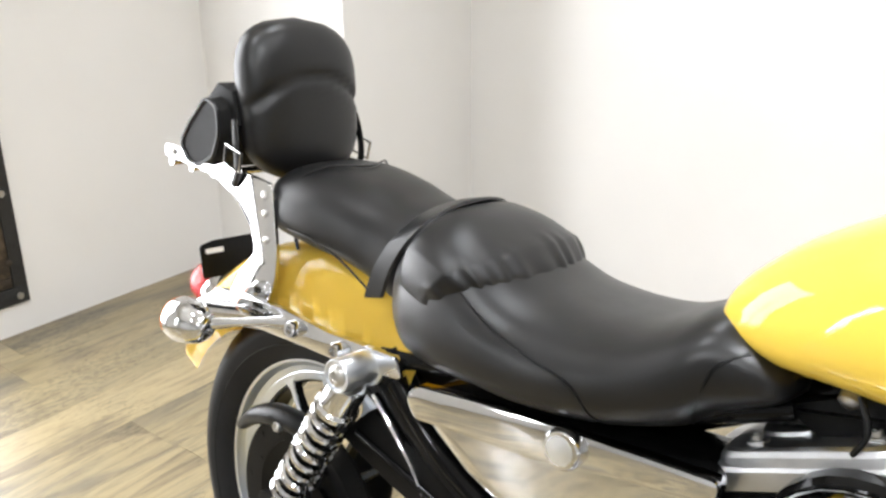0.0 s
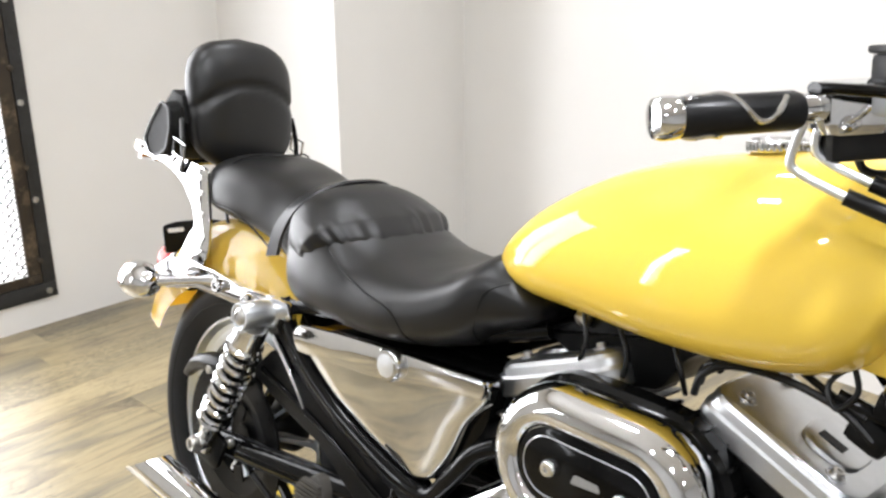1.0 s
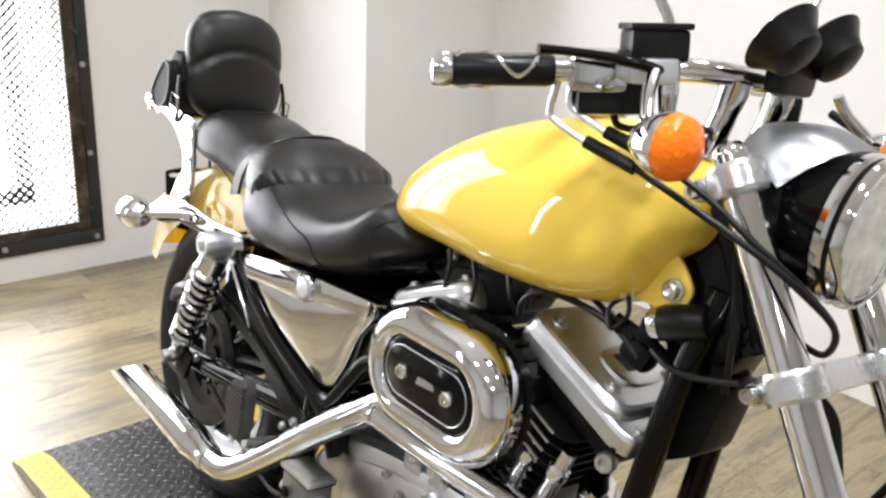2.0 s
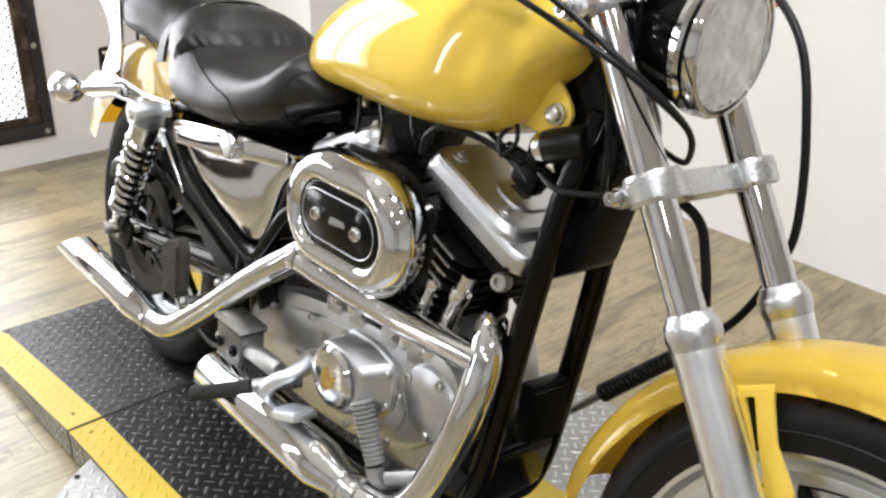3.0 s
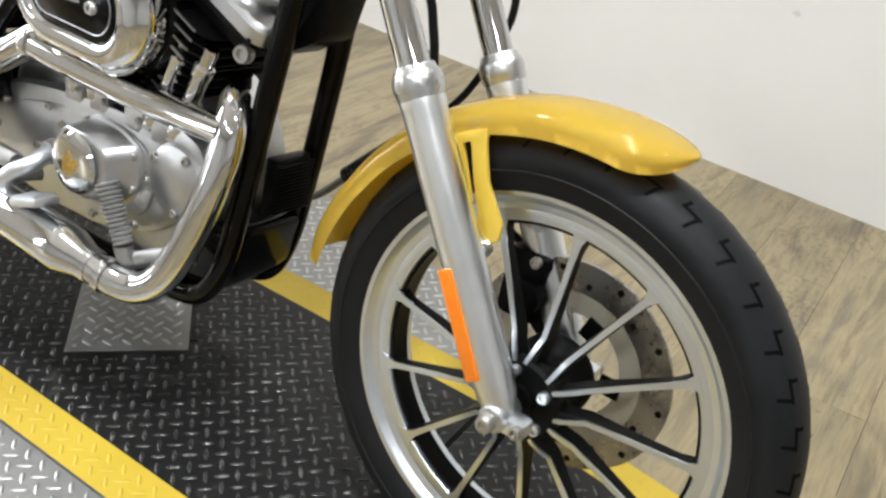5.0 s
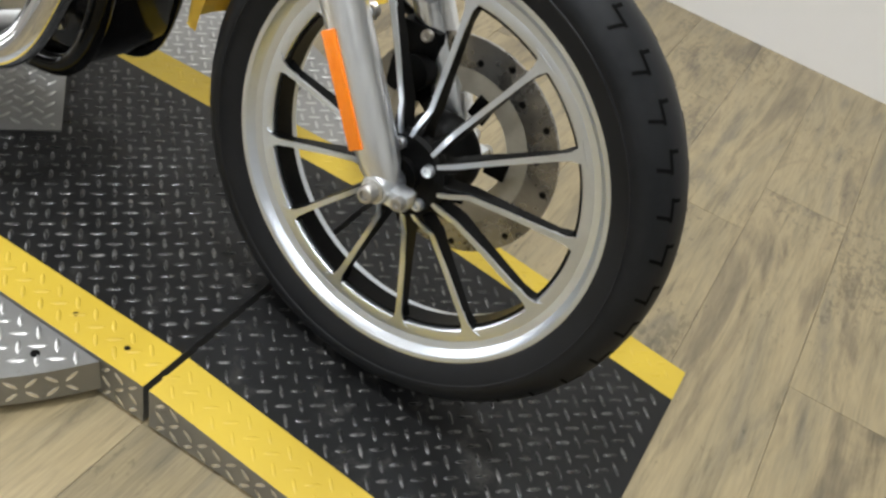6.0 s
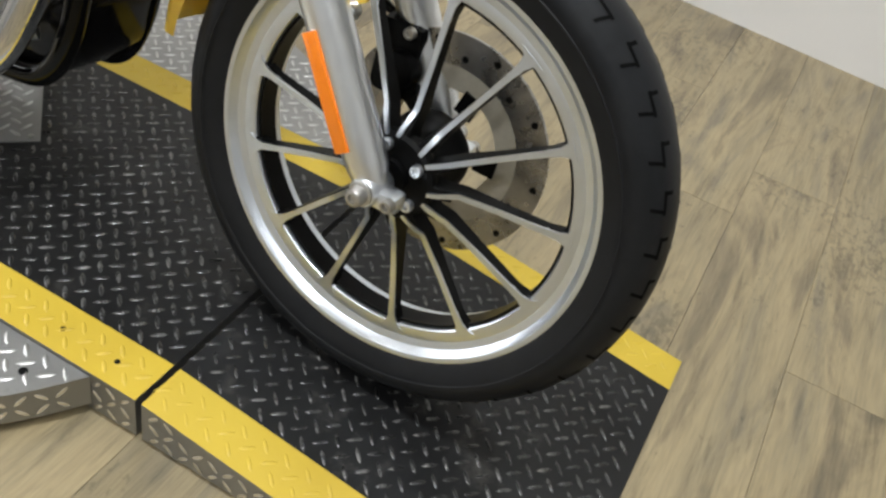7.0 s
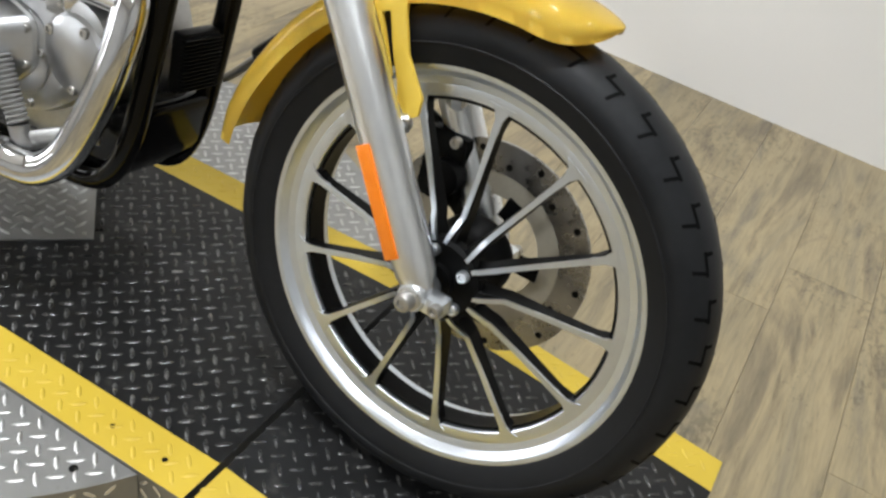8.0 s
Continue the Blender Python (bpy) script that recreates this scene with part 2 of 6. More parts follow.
MESH_STEEL = simple("black_expanded_metal", (0.02, 0.02, 0.02), (0.04, 0.04, 0.04), (0.45, 0.6), 0.3, 30)


def glow(name, colour, strength):
    m, n, l, b = mat(name)
    b.inputs["Base Color"].default_value = (*colour, 1)
    b.inputs["Emission Color"].default_value = (*colour, 1)
    b.inputs["Emission Strength"].default_value = strength
    return m

# ---------------------------------------------------------------- mesh helpers
def ring_axes(d):
    d = d.normalized()
    up = Vector((0, 0, 1)) if abs(d.z) < 0.9 else Vector((0, 1, 0))
    a = d.cross(up).normalized()
    return a, a.cross(d).normalized()


def smooth_path(pts, per=6, closed=False):
    """A Catmull-Rom line through the points."""
    p = [Vector(q) for q in pts]
    if len(p) < 3:
        return p
    n = len(p)
    out = []
    for i in range(n if closed else n - 1):
        if closed:
            a, b, c, d = p[(i - 1) % n], p[i], p[(i + 1) % n], p[(i + 2) % n]
        else:
            a, b, c, d = p[max(i - 1, 0)], p[i], p[i + 1], p[min(i + 2, n - 1)]
        for k in range(per):
            t = k / per
            out.append(0.5 * ((2 * b) + (c - a) * t + (2 * a - 5 * b + 4 * c - d) * t * t + (3 * b - a - 3 * c + d) * t ** 3))
    if not closed:
        out.append(p[-1])
    return out


def skin(bm, rings, closed_ring=True, caps=True, closed_path=False):
    """Joins rings of points into a surface."""
    vs = [[bm.verts.new(v) for v in r] for r in rings]
    n = len(vs[0])
    for i in range(len(vs) if closed_path else len(vs) - 1):
        a, b = vs[i], vs[(i + 1) % len(vs)]
        for j in range(n if closed_ring else n - 1):
            bm.faces.new((a[j], a[(j + 1) % n], b[(j + 1) % n], b[j]))
    if caps and not closed_path:
        bm.faces.new(list(reversed(vs[0])))
        bm.faces.new(vs[-1])
    return bm


def tube(pts, r, seg=14, per=6, bm=None, caps=True, closed=False, flat=1.0):
    """A round bar along a smooth line; r is one radius or one for each point."""
    bm = bm or bmesh.new()
    line = smooth_path(pts, per, closed)
    if isinstance(r, (list, tuple)):
        rr = []
        for i in range(len(line)):
            f = i / (len(line) - 1) * (len(r) - 1)
            k = min(int(f), len(r) - 2)
            rr.append(r[k] + (r[k + 1] - r[k]) * (f - k))
    else:
        rr = [r] * len(line)
    rings = []
    a = None
    for i, q in enumerate(line):
        if closed:
            d = line[(i + 1) % len(line)] - line[i - 1]
        else:
            d = line[min(i + 1, len(line) - 1)] - line[max(i - 1, 0)]
        d.normalize()
        if a is None:
            a, _ = ring_axes(d)
        a = (a - d * a.dot(d)).normalized()
        b = d.cross(a)
        rings.append([q + rr[i] * (math.cos(t) * a + flat * math.sin(t) * b) for t in (2 * math.pi * k / seg for k in range(seg))])
    return skin(bm, rings, True, caps, closed)


def lathe(profile, origin, axis, seg=32, bm=None, closed=False):
    """Turns a profile of (radius, distance along the axis) about the axis."""
    bm = bm or bmesh.new()
    axis = Vector(axis).normalized()
    a, b = ring_axes(axis)
    o = Vector(origin)
    rings = [[o + axis * h + max(r, 1e-4) * (math.cos(t) * a + math.sin(t) * b) for t in (2 * math.pi * k / seg for k in range(seg))] for r, h in profile]
    return skin(bm, rings, True, not closed, closed)


def box(c, s, bm=None, m=None, bevel=0.0):
    bm = bm or bmesh.new()
    m = (m or Matrix()) @ Matrix.Translation(c) @ Matrix.Diagonal((*s, 1))
    g = bmesh.ops.create_cube(bm, size=1.0, matrix=m)
    if bevel:
        es = list({e for v in g["verts"] for e in v.link_edges})
        bmesh.ops.bevel(bm, geom=es, offset=bevel, segments=2, affect="EDGES", profile=0.6)
    return bm


def slab(poly, depth, to, bm=None, bevel=0.0):
    """A plate: a 2D outline pushed by depth; to(u, v, w) gives the place."""
    bm = bm or bmesh.new()
    n = len(poly)
    a = [bm.verts.new(to(u, v, 0.0)) for u, v in poly]
    b = [bm.verts.new(to(u, v, depth)) for u, v in poly]
    faces = [bm.faces.new(list(reversed(a))), bm.faces.new(b)]
    for i in range(n):
        faces.append(bm.faces.new((a[i], a[(i + 1) % n], b[(i + 1) % n], b[i])))
    bmesh.ops.recalc_face_normals(bm, faces=faces)
    if bevel:
        es = list({e for f in faces[:2] for e in f.edges})
        bmesh.ops.bevel(bm, geom=es, offset=bevel, segments=2, affect="EDGES", profile=0.6)
    return bm


def side(y):
    """Places a plate's outline in the machine's upright plane, at y; it is thick towards -y."""
    return lambda u, v, w: Vector((u, y - w, v))


def rounded(poly, r, seg=4):
    """The outline with its corners rounded."""
    out = []
    n = len(poly)
    for i in range(n):
        p, a, b = Vector(poly[i]), Vector(poly[i - 1]), Vector(poly[(i + 1) % n])
        u, v = (a - p), (b - p)
        k = min(r, u.length * 0.45, v.length * 0.45)
        s, e = p + u.normalized() * k, p + v.normalized() * k
        for j in range(seg + 1):
            t = j / seg
            q = s * (1 - t) ** 2 + p * 2 * t * (1 - t) + e * t * t
            out.append((q.x, q.y))
    return out


def finish(name, bm, material, smooth=True, angle=40):
    me = bpy.data.meshes.new(name)
    bmesh.ops.recalc_face_normals(bm, faces=bm.faces[:])
    if smooth:
        lim = radians(angle)
        for f in bm.faces:
            f.smooth = True
        for e in bm.edges:
            if len(e.link_faces) == 2 and e.calc_face_angle(0) > lim:
                e.smooth = False
    bm.to_mesh(me)
    bm.free()
    for m in material if isinstance(material, (list, tuple)) else (material,):
        me.materials.append(m)
    return me


def part(name, bm, material, parent, label="", smooth=True, angle=40):
    """One mesh under a thing or under a part."""
    ob = new(name, finish(name, bm, material, smooth, angle))
    ob.parent = parent
    if label:
        ob["label"] = label
    return ob


def shared(name, me, parent, m):
    """One more piece on a mesh that is there already."""
    ob = new(name, me)
    ob.parent = parent
    ob.matrix_basis = m
    return ob


def structure(name, bm, material, label, smooth=False, category=""):
    ob = new(name, finish(name, bm, material, smooth))
    return tagged(ob, label, category or name.split("_")[0], kind="structure")


def thing(name, label, category, m=None, group="", kind=""):
    ob = new(name)
    ob.empty_display_size = 0.1
    if m is not None:
        ob.matrix_world = m
    return tagged(ob, label, category, group, kind)


def bolt_head(origin, axis, r, h, bm=None):
    """A rounded cap-screw head with a hex socket."""
    return lathe([(r, 0), (r, h * 0.7), (r * 0.85, h), (r * 0.55, h), (r * 0.5, h * 0.5), (0, h * 0.5)], origin, axis, 12, bm)

# ---------------------------------------------------------------- room
X0, X1, Y0 = -1.73, 4.6, -4.0                 # inner faces; the back wall runs aslant
WY = lambda x: 1.80 - 0.077 * x                # the back wall's face
T = 0.12

floor_bm = box(((X0 + X1) / 2, -1.0, FLOOR - 0.06), (X1 - X0 + 1.0, 6.6, 0.1))
floor = structure("floor", floor_bm, JOINT, "vinyl plank floor in grey-brown oak look")


def plank_mesh(w, ln):
    bm = box((0, 0, -0.004), (w - 0.0009, ln - 0.0009, 0.012))
    return finish("plank", bm, PLANK, False)


back = bmesh.new()
pb = [(X0 - T, WY(X0)), (X1 + T, WY(X1)), (X1 + T, WY(X1) + T), (X0 - T, WY(X0) + T)]
slab(pb, CEIL - FLOOR, lambda u, v, w: Vector((u, v, FLOOR + w)), back)
structure("wall_back", back, WALL, "plain white painted wall, slightly scuffed", category="wall")

SCUFF = simple("wall_scuff", (0.62, 0.60, 0.57), (0.74, 0.73, 0.71), (0.6, 0.7), 0.0, 60)
for x, z, w_, h_, n_ in ((2.02, 0.62, 0.05, 0.008, 9), (1.35, 0.40, 0.018, 0.010, 8), (2.55, 0.28, 0.07, 0.006, 9), (0.20, 0.95, 0.010, 0.008, 7)):
    mark = bmesh.new()
    mark.faces.new([mark.verts.new((x + w_ * (0.7 + 0.3 * math.sin(5 * k)) * math.cos(2 * math.pi * k / n_), WY(x) - 0.07 * w_ * math.cos(2 * math.pi * k / n_) - 0.0012, z + h_ * (0.7 + 0.3 * math.cos(3 * k)) * math.sin(2 * math.pi * k / n_))) for k in range(n_)])
    structure("wall_scuff", mark, SCUFF, "faint grey scuff on the white wall", category="scuff")

# pier in the corner
pier = bmesh.new()
slab([(X0, 1.18), (-1.066, 1.18), (-1.13, WY(-1.13)), (X0, WY(X0))], CEIL - FLOOR, lambda u, v, w: Vector((u, v, FLOOR + w)), pier)
structure("wall_pier", pier, WALL, "white boxed-in pier in the corner", category="wall")

# wall with the meshed opening
OY0, OY1, OZ0, OZ1 = -1.18, 0.366, 0.099, 2.05
wl = bmesh.new()


def wall_piece(y0, y1, z0, z1):
    box((X0 - T / 2, (y0 + y1) / 2, (z0 + z1) / 2), (T, y1 - y0, z1 - z0), wl)


wall_piece(Y0, -3.1, FLOOR, CEIL)
wall_piece(-2.86, OY0, FLOOR, CEIL)
wall_piece(-3.1, -2.86, FLOOR, 0.3)
wall_piece(-3.1, -2.86, 2.1, CEIL)
wall_piece(OY1, WY(X0), FLOOR, CEIL)
wall_piece(OY0, OY1, FLOOR, OZ0)
wall_piece(OY0, OY1, OZ1, CEIL)
structure("wall_window_side", wl, WALL, "white wall with a large meshed opening", category="wall")

# the walls behind the camera
structure("wall_front", box(((X0 + X1) / 2, Y0 - T / 2, (FLOOR + CEIL) / 2), (X1 - X0 + 2 * T, T, CEIL - FLOOR)), GREY_WALL, "plain pale grey painted wall", category="wall")
structure("wall_end", box((X1 + T / 2, -1.2, (FLOOR + CEIL) / 2), (T, 5.6, CEIL - FLOOR)), GREY_WALL, "plain pale grey painted wall", category="wall")
structure("ceiling", box(((X0 + X1) / 2, -1.1, CEIL + 0.05), (X1 - X0 + 0.24, 6.2, 0.1)), WALL, "flat white ceiling")

DAY = glow("bright_daylight", (1.0, 0.99, 0.98), 1.9)
structure("backdrop", box((X0 - 0.35, (OY0 + OY1) / 2, 1.1), (0.02, 2.4, 3.0)), DAY, "overexposed daylight outside", category="backdrop")
structure("backdrop_slit", box((X0 - 0.35, -2.98, 1.2), (0.02, 0.9, 2.4)), DAY, "overexposed daylight outside", category="backdrop")

# steel frame with bolts and expanded metal in the opening
win = thing("window_mesh_panel", "bolted dark steel window frame edged with black expanded metal", "window", kind="structure")
FW = 0.075
for y0, y1, z0, z1 in ((OY0 - FW, OY1 + FW, OZ0 - FW, OZ0 - 0.022), (OY0 - FW, OY1 + FW, OZ1 + 0.022, OZ1 + FW), (OY1 + 0.034, OY1 + FW, OZ0 - 0.0215, OZ1 + 0.0215), (OY0 - FW, OY0 - 0.034, OZ0 - 0.0215, OZ1 + 0.0215)):
    part("frame_bar", box((X0 + 0.006, (y0 + y1) / 2, (z0 + z1) / 2), (0.012, y1 - y0, z1 - z0), bevel=0.0015), MESH_STEEL, win, "flat black steel bar")
for y0, y1, z0, z1 in ((OY0 - 0.033, OY1 + 0.033, OZ0 - 0.021, OZ0 + 0.012), (OY0 - 0.033, OY1 + 0.033, OZ1 - 0.012, OZ1 + 0.021), (OY1 - 0.012, OY1 + 0.033, OZ0 + 0.0125, OZ1 - 0.0125), (OY0 - 0.033, OY0 + 0.012, OZ0 + 0.0125, OZ1 - 0.0125), (-0.66, -0.61, OZ0 + 0.0125, OZ1 - 0.0125)):
    part("angle_bar", box((X0 + 0.001, (y0 + y1) / 2, (z0 + z1) / 2), (0.014, y1 - y0, z1 - z0), bevel=0.003), FRAME_STEEL, win, "rusty brown steel angle")
for z in (0.048, 0.368, 0.688, 1.008, 1.328, 1.648, 1.968):
    part("bolt", bolt_head((X0 + 0.012, OY1 + FW * 0.62, z), (1, 0, 0), 0.0105, 0.007), STEEL, win)
    part("weld_bead", lathe([(0.012, 0), (0.011, 0.003), (0.006, 0.005), (0, 0.005)], (X0 + 0.008, OY1 + 0.034, z + 0.11), (1, 0, 0), 12), FRAME_STEEL, win)
for y in (0.085, -0.25, -0.6, -0.95):
    part("bolt", bolt_head((X0 + 0.012, y, OZ0 - FW * 0.6), (1, 0, 0), 0.0105, 0.007), STEEL, win)


def mesh_strip(y0, y1, z0, z1, xx, name):
    """Expanded metal: wavy strands that meet in flat diamonds."""
    mesh = bmesh.new()
    PY, PZ, h = 0.034, 0.0165, 0.0029
    for k in range(int((z1 - z0) / PZ) + 1):
        z = z0 + k * PZ
        pts = []
        for i in range(int((y1 - y0) / PY * 2) + 2):
            y = y1 - i * PY / 2
            pts.append(Vector((xx + (0.003 if (i + k) % 2 else -0.003), y, z + (PZ / 2 if (i + k) % 2 else -PZ / 2) * 0.9)))
        for a, b in zip(pts, pts[1:]):
            v = [mesh.verts.new(q) for q in (a + Vector((0, 0, -h)), b + Vector((0, 0, -h)), b + Vector((0, 0, h)), a + Vector((0, 0, h)))]
            w = [mesh.verts.new(Vector(q.co) + Vector((0.003, 0, 0))) for q in v]
            mesh.faces.new(w)
            mesh.faces.new(list(reversed(v)))
            mesh.faces.new((v[0], v[1], w[1], w[0]))
            mesh.faces.new((v[3], v[2], w[2], w[3]))
    tagged(part(name, mesh, MESH_STEEL, win, "black expanded metal mesh", smooth=False), kind="stuff")


mesh_strip(0.165, OY1, OZ0, OZ1, X0 - 0.02, "side_mesh")
mesh_strip(OY0, 0.165, OZ0, OZ0 + 0.155, X0 - 0.02, "bottom_mesh")
mesh_strip(0.155, 0.225, OZ0 + 0.11, OZ1, X0 - 0.055, "inner_side_mesh")
mesh_strip(OY0, 0.225, OZ0 + 0.10, OZ0 + 0.165, X0 - 0.055, "inner_bottom_mesh")

# ceiling spots: small white cans
for sx, sy, _, _ in SPOTS:
    c = thing("ceiling_spotlight", "small white cylindrical ceiling spotlight", "spotlight", Matrix.Translation((sx, sy, CEIL)), group="ceiling spotlights")
    part("can", lathe([(0.11, 0.0), (0.11, -0.11), (0.10, -0.112), (0.10, -0.02), (0, -0.02)], (0, 0, 0), (0, 0, 1), 28), WALL, c)

# ---------------------------------------------------------------- turntable with ramps
table = thing("motorcycle_turntable", "round tread-plate turntable with black deck and yellow edge stripes", "turntable")
DX0, DX1, DY0, DY1, SW = 0.127, 1.343, -0.268, 0.328, 0.071
RX0, RX1 = -0.50, 1.91
CX, CY, CR = 0.75, 0.03, 0.597


def deck_panel(line, name, label):
    """A folded plate along a line of (x, z): silver skirts, black top, yellow stripes."""
    bm = bmesh.new()
    ys = (DY0, DY0 + SW, DY1 - SW, DY1)
    lo = FLOOR + 0.004
    top = [[bm.verts.new((x, y, z)) for y in ys] for x, z in line]
    bot = [[bm.verts.new((x, y, min(lo, z - 0.003))) for y in (DY0, DY1)] for x, z in line]
    faces = []
    for a, b, c, d in zip(top, top[1:], bot, bot[1:]):
        for i, mi in enumerate((1, 0, 1)):
            f = bm.faces.new((a[i], b[i], b[i + 1], a[i + 1]))
            f.material_index = mi
        faces += [bm.faces.new((a[0], b[0], d[0], c[0])), bm.faces.new((a[3], b[3], d[1], c[1]))]
    for t, b in ((top[0], bot[0]), (top[-1], bot[-1])):
        faces.append(bm.faces.new((b[0], *t, b[1])))
    for f in faces:
        f.material_index = 2
    return part(name, bm, (DECK_BLACK, DECK_YELLOW, DECK_SILVER), table, label, smooth=False)


RF = FLOOR + 0.006
FX, FZ = -0.425, -0.047                # where the rear ramp folds down to the floor
deck_panel([(DX0 + 0.004, 0.0), (DX1 - 0.005, 0.0)], "deck", "flat black deck plate with yellow stripes")
deck_panel([(RX0, RF), (FX, FZ), (DX0 - 0.004, 0.0)], "rear_ramp", "sloping black ramp plate with yellow stripes")
deck_panel([(DX1 + 0.005, 0.0), (RX1, RF)], "front_ramp", "sloping black ramp plate with yellow stripes")


def disc_half(name, sgn):
    """The round table's bare rim beside the deck, with its skirt."""
    y0 = DY0 - 0.001 if sgn < 0 else DY1 + 0.001
    a0 = math.asin(max(-1, min(1, (y0 - CY) / CR)))
    n = 40
    pts = []
    for i in range(n + 1):
        if sgn < 0:
            a = math.pi - a0 + (2 * a0 - math.pi + 2 * math.pi) * i / n
        else:
            a = a0 + (math.pi - 2 * a0) * i / n
        pts.append((CX + CR * math.cos(a), CY + CR * math.sin(a)))
    bm = slab(pts, -0.006 - (FLOOR + 0.016), lambda u, v, w: Vector((u, v, FLOOR + 0.016 + w)))
    return part(name, bm, DECK_SILVER, table, "bare aluminium tread plate", smooth=False)


disc_half("side_plate", -1)
disc_half("side_plate", 1)
part("foot_ring", lathe([(CR - 0.03, 0), (CR - 0.03, 0.02), (CR - 0.05, 0.02), (CR - 0.05, 0)], (CX, CY, FLOOR + 0.001), (0, 0, 1), 64, closed=True), BLACK_SATIN, table)

# patch of tread plate laid on the deck under the engine
q = [Vector((0.739, -0.111)), Vector((0.881, 0.027))]
e_ = q[1] - q[0]
pp = [q[0], q[1], q[1] + Vector((-e_.y, e_.x)), q[0] + Vector((-e_.y, e_.x))]
part("cover_plate", slab([(v.x, v.y) for v in pp], 0.003, lambda u, v, w: Vector((u, v, 0.0006 + w)), bevel=0.0006), DECK_SILVER, table, "small bare tread-plate cover", smooth=False)
for v in pp:
    c_ = v + (sum(pp, Vector((0, 0))) / 4 - v) * 0.14
    part("screw", lathe([(0.004, 0), (0.004, 0.001), (0.002, 0.0016), (0, 0.0016)], (c_.x, c_.y, 0.0036), (0, 0, 1), 10), STEEL, table)
for x, y in ((0.07, -0.235), (0.16, -0.235), (1.28, -0.235), (1.19, -0.235), (0.66, -0.233)):
    z_ = 0.0 if x > DX0 else FZ * (1 - (x - FX) / (DX0 - FX))
    part("screw", lathe([(0.004, 0), (0.004, 0.001), (0, 0.0012)], (x, y, z_), (0, 0, 1), 10), BLACK_SATIN, table)
for x, y in ((0.27, -0.31), (0.52, -0.43), (1.2, -0.31), (1.05, 0.43)):
    part("screw", lathe([(0.006, 0), (0.006, 0.0012), (0.003, 0.002), (0, 0.002)], (x, y, -0.006), (0, 0, 1), 10), BLACK_SATIN, table)


def tread_bars(name, inside, height, material, turn=radians(45), pitch=0.0228, box_=(-0.5, -0.6, 1.95, 0.68)):
    """Raised lens-shaped bars in two crossing directions."""
    bm = bmesh.new()
    x0, y0, x1, y1 = box_
    s, c = math.sin(turn), math.cos(turn)
    rng = random.Random(5)
    n = int(2.2 * max(x1 - x0, y1 - y0) / pitch)
    mx_, my_ = (x0 + x1) / 2, (y0 + y1) / 2
    for i in range(-n // 2, n // 2):
        for j in range(-n // 2, n // 2):
            u, v = i * pitch, j * pitch
            x, y = mx_ + c * u - s * v, my_ + s * u + c * v
            if not (x0 < x < x1 and y0 < y < y1) or not inside(x, y):
                continue
            a = turn + radians(0 if (i + j) % 2 else 90)
            d = Vector((math.cos(a), math.sin(a), 0))
            w = Vector((-d.y, d.x, 0))
            ln, wd, h = 0.0128, 0.0030, 0.0019
            o = Vector((x, y, height(x)))
            slope = (height(x + 0.01) - height(x)) / 0.01
            tilt = lambda p: Vector((p.x, p.y, p.z + slope * (p.x - o.x)))
            e0, e1 = o - d * ln, o + d * ln
            l0, l1, r0, r1 = o - d * ln * 0.45 + w * wd, o + d * ln * 0.45 + w * wd, o - d * ln * 0.45 - w * wd, o + d * ln * 0.45 - w * wd
            t0, t1 = o - d * ln * 0.6 + Vector((0, 0, h)), o + d * ln * 0.6 + Vector((0, 0, h))
            V = [bm.verts.new(tilt(p)) for p in (e0, r0, r1, e1, l1, l0, t0, t1)]
            for f in ((0, 1, 6), (1, 2, 7, 6), (2, 3, 7), (3, 4, 7), (4, 5, 6, 7), (5, 0, 6)):
                bm.faces.new([V[k] for k in f])
    ob = part(name, bm, material, table, smooth=True, angle=80)
    return tagged(ob, kind="stuff")


def deck_z(x):
    if x < FX:
        return RF + (x - RX0) / (FX - RX0) * (FZ - RF)
    if x < DX0:
        return FZ * (1 - (x - FX) / (DX0 - FX))
    if x > DX1:
        return RF * (x - DX1) / (RX1 - DX1)
    return 0.0


def in_patch(x, y, grow=0.0):
    d = Vector((x, y)) - (pp[0] + pp[2]) / 2
    e = e_.normalized()
    f = Vector((-e.y, e.x))
    return abs(d.dot(e)) < e_.length / 2 + grow and abs(d.dot(f)) < e_.length / 2 + grow


def near_gap(x):
    return abs(x - DX0) < 0.010 or abs(x - DX1) < 0.010


tread_bars("black_tread", lambda x, y: RX0 + 0.015 < x < RX1 - 0.01 and DY0 + SW + 0.009 < y < DY1 - SW - 0.009 and not near_gap(x) and not in_patch(x, y, 0.01), deck_z, STUD_BLACK)
tread_bars("yellow_tread", lambda x, y: RX0 + 0.015 < x < RX1 - 0.01 and (DY0 + 0.010 < y <= DY0 + SW - 0.010 or DY1 - SW + 0.010 <= y < DY1 - 0.010) and not near_gap(x), deck_z, DECK_YELLOW)
tread_bars("bare_tread", lambda x, y: (x - CX) ** 2 + (y - CY) ** 2 < (CR - 0.012) ** 2 and not (DY0 - 0.012 < y < DY1 + 0.012), lambda x: -0.006, BAR_SILVER)
tread_bars("cover_tread", lambda x, y: in_patch(x, y, -0.012), lambda x: 0.0036, BAR_SILVER, radians(90))


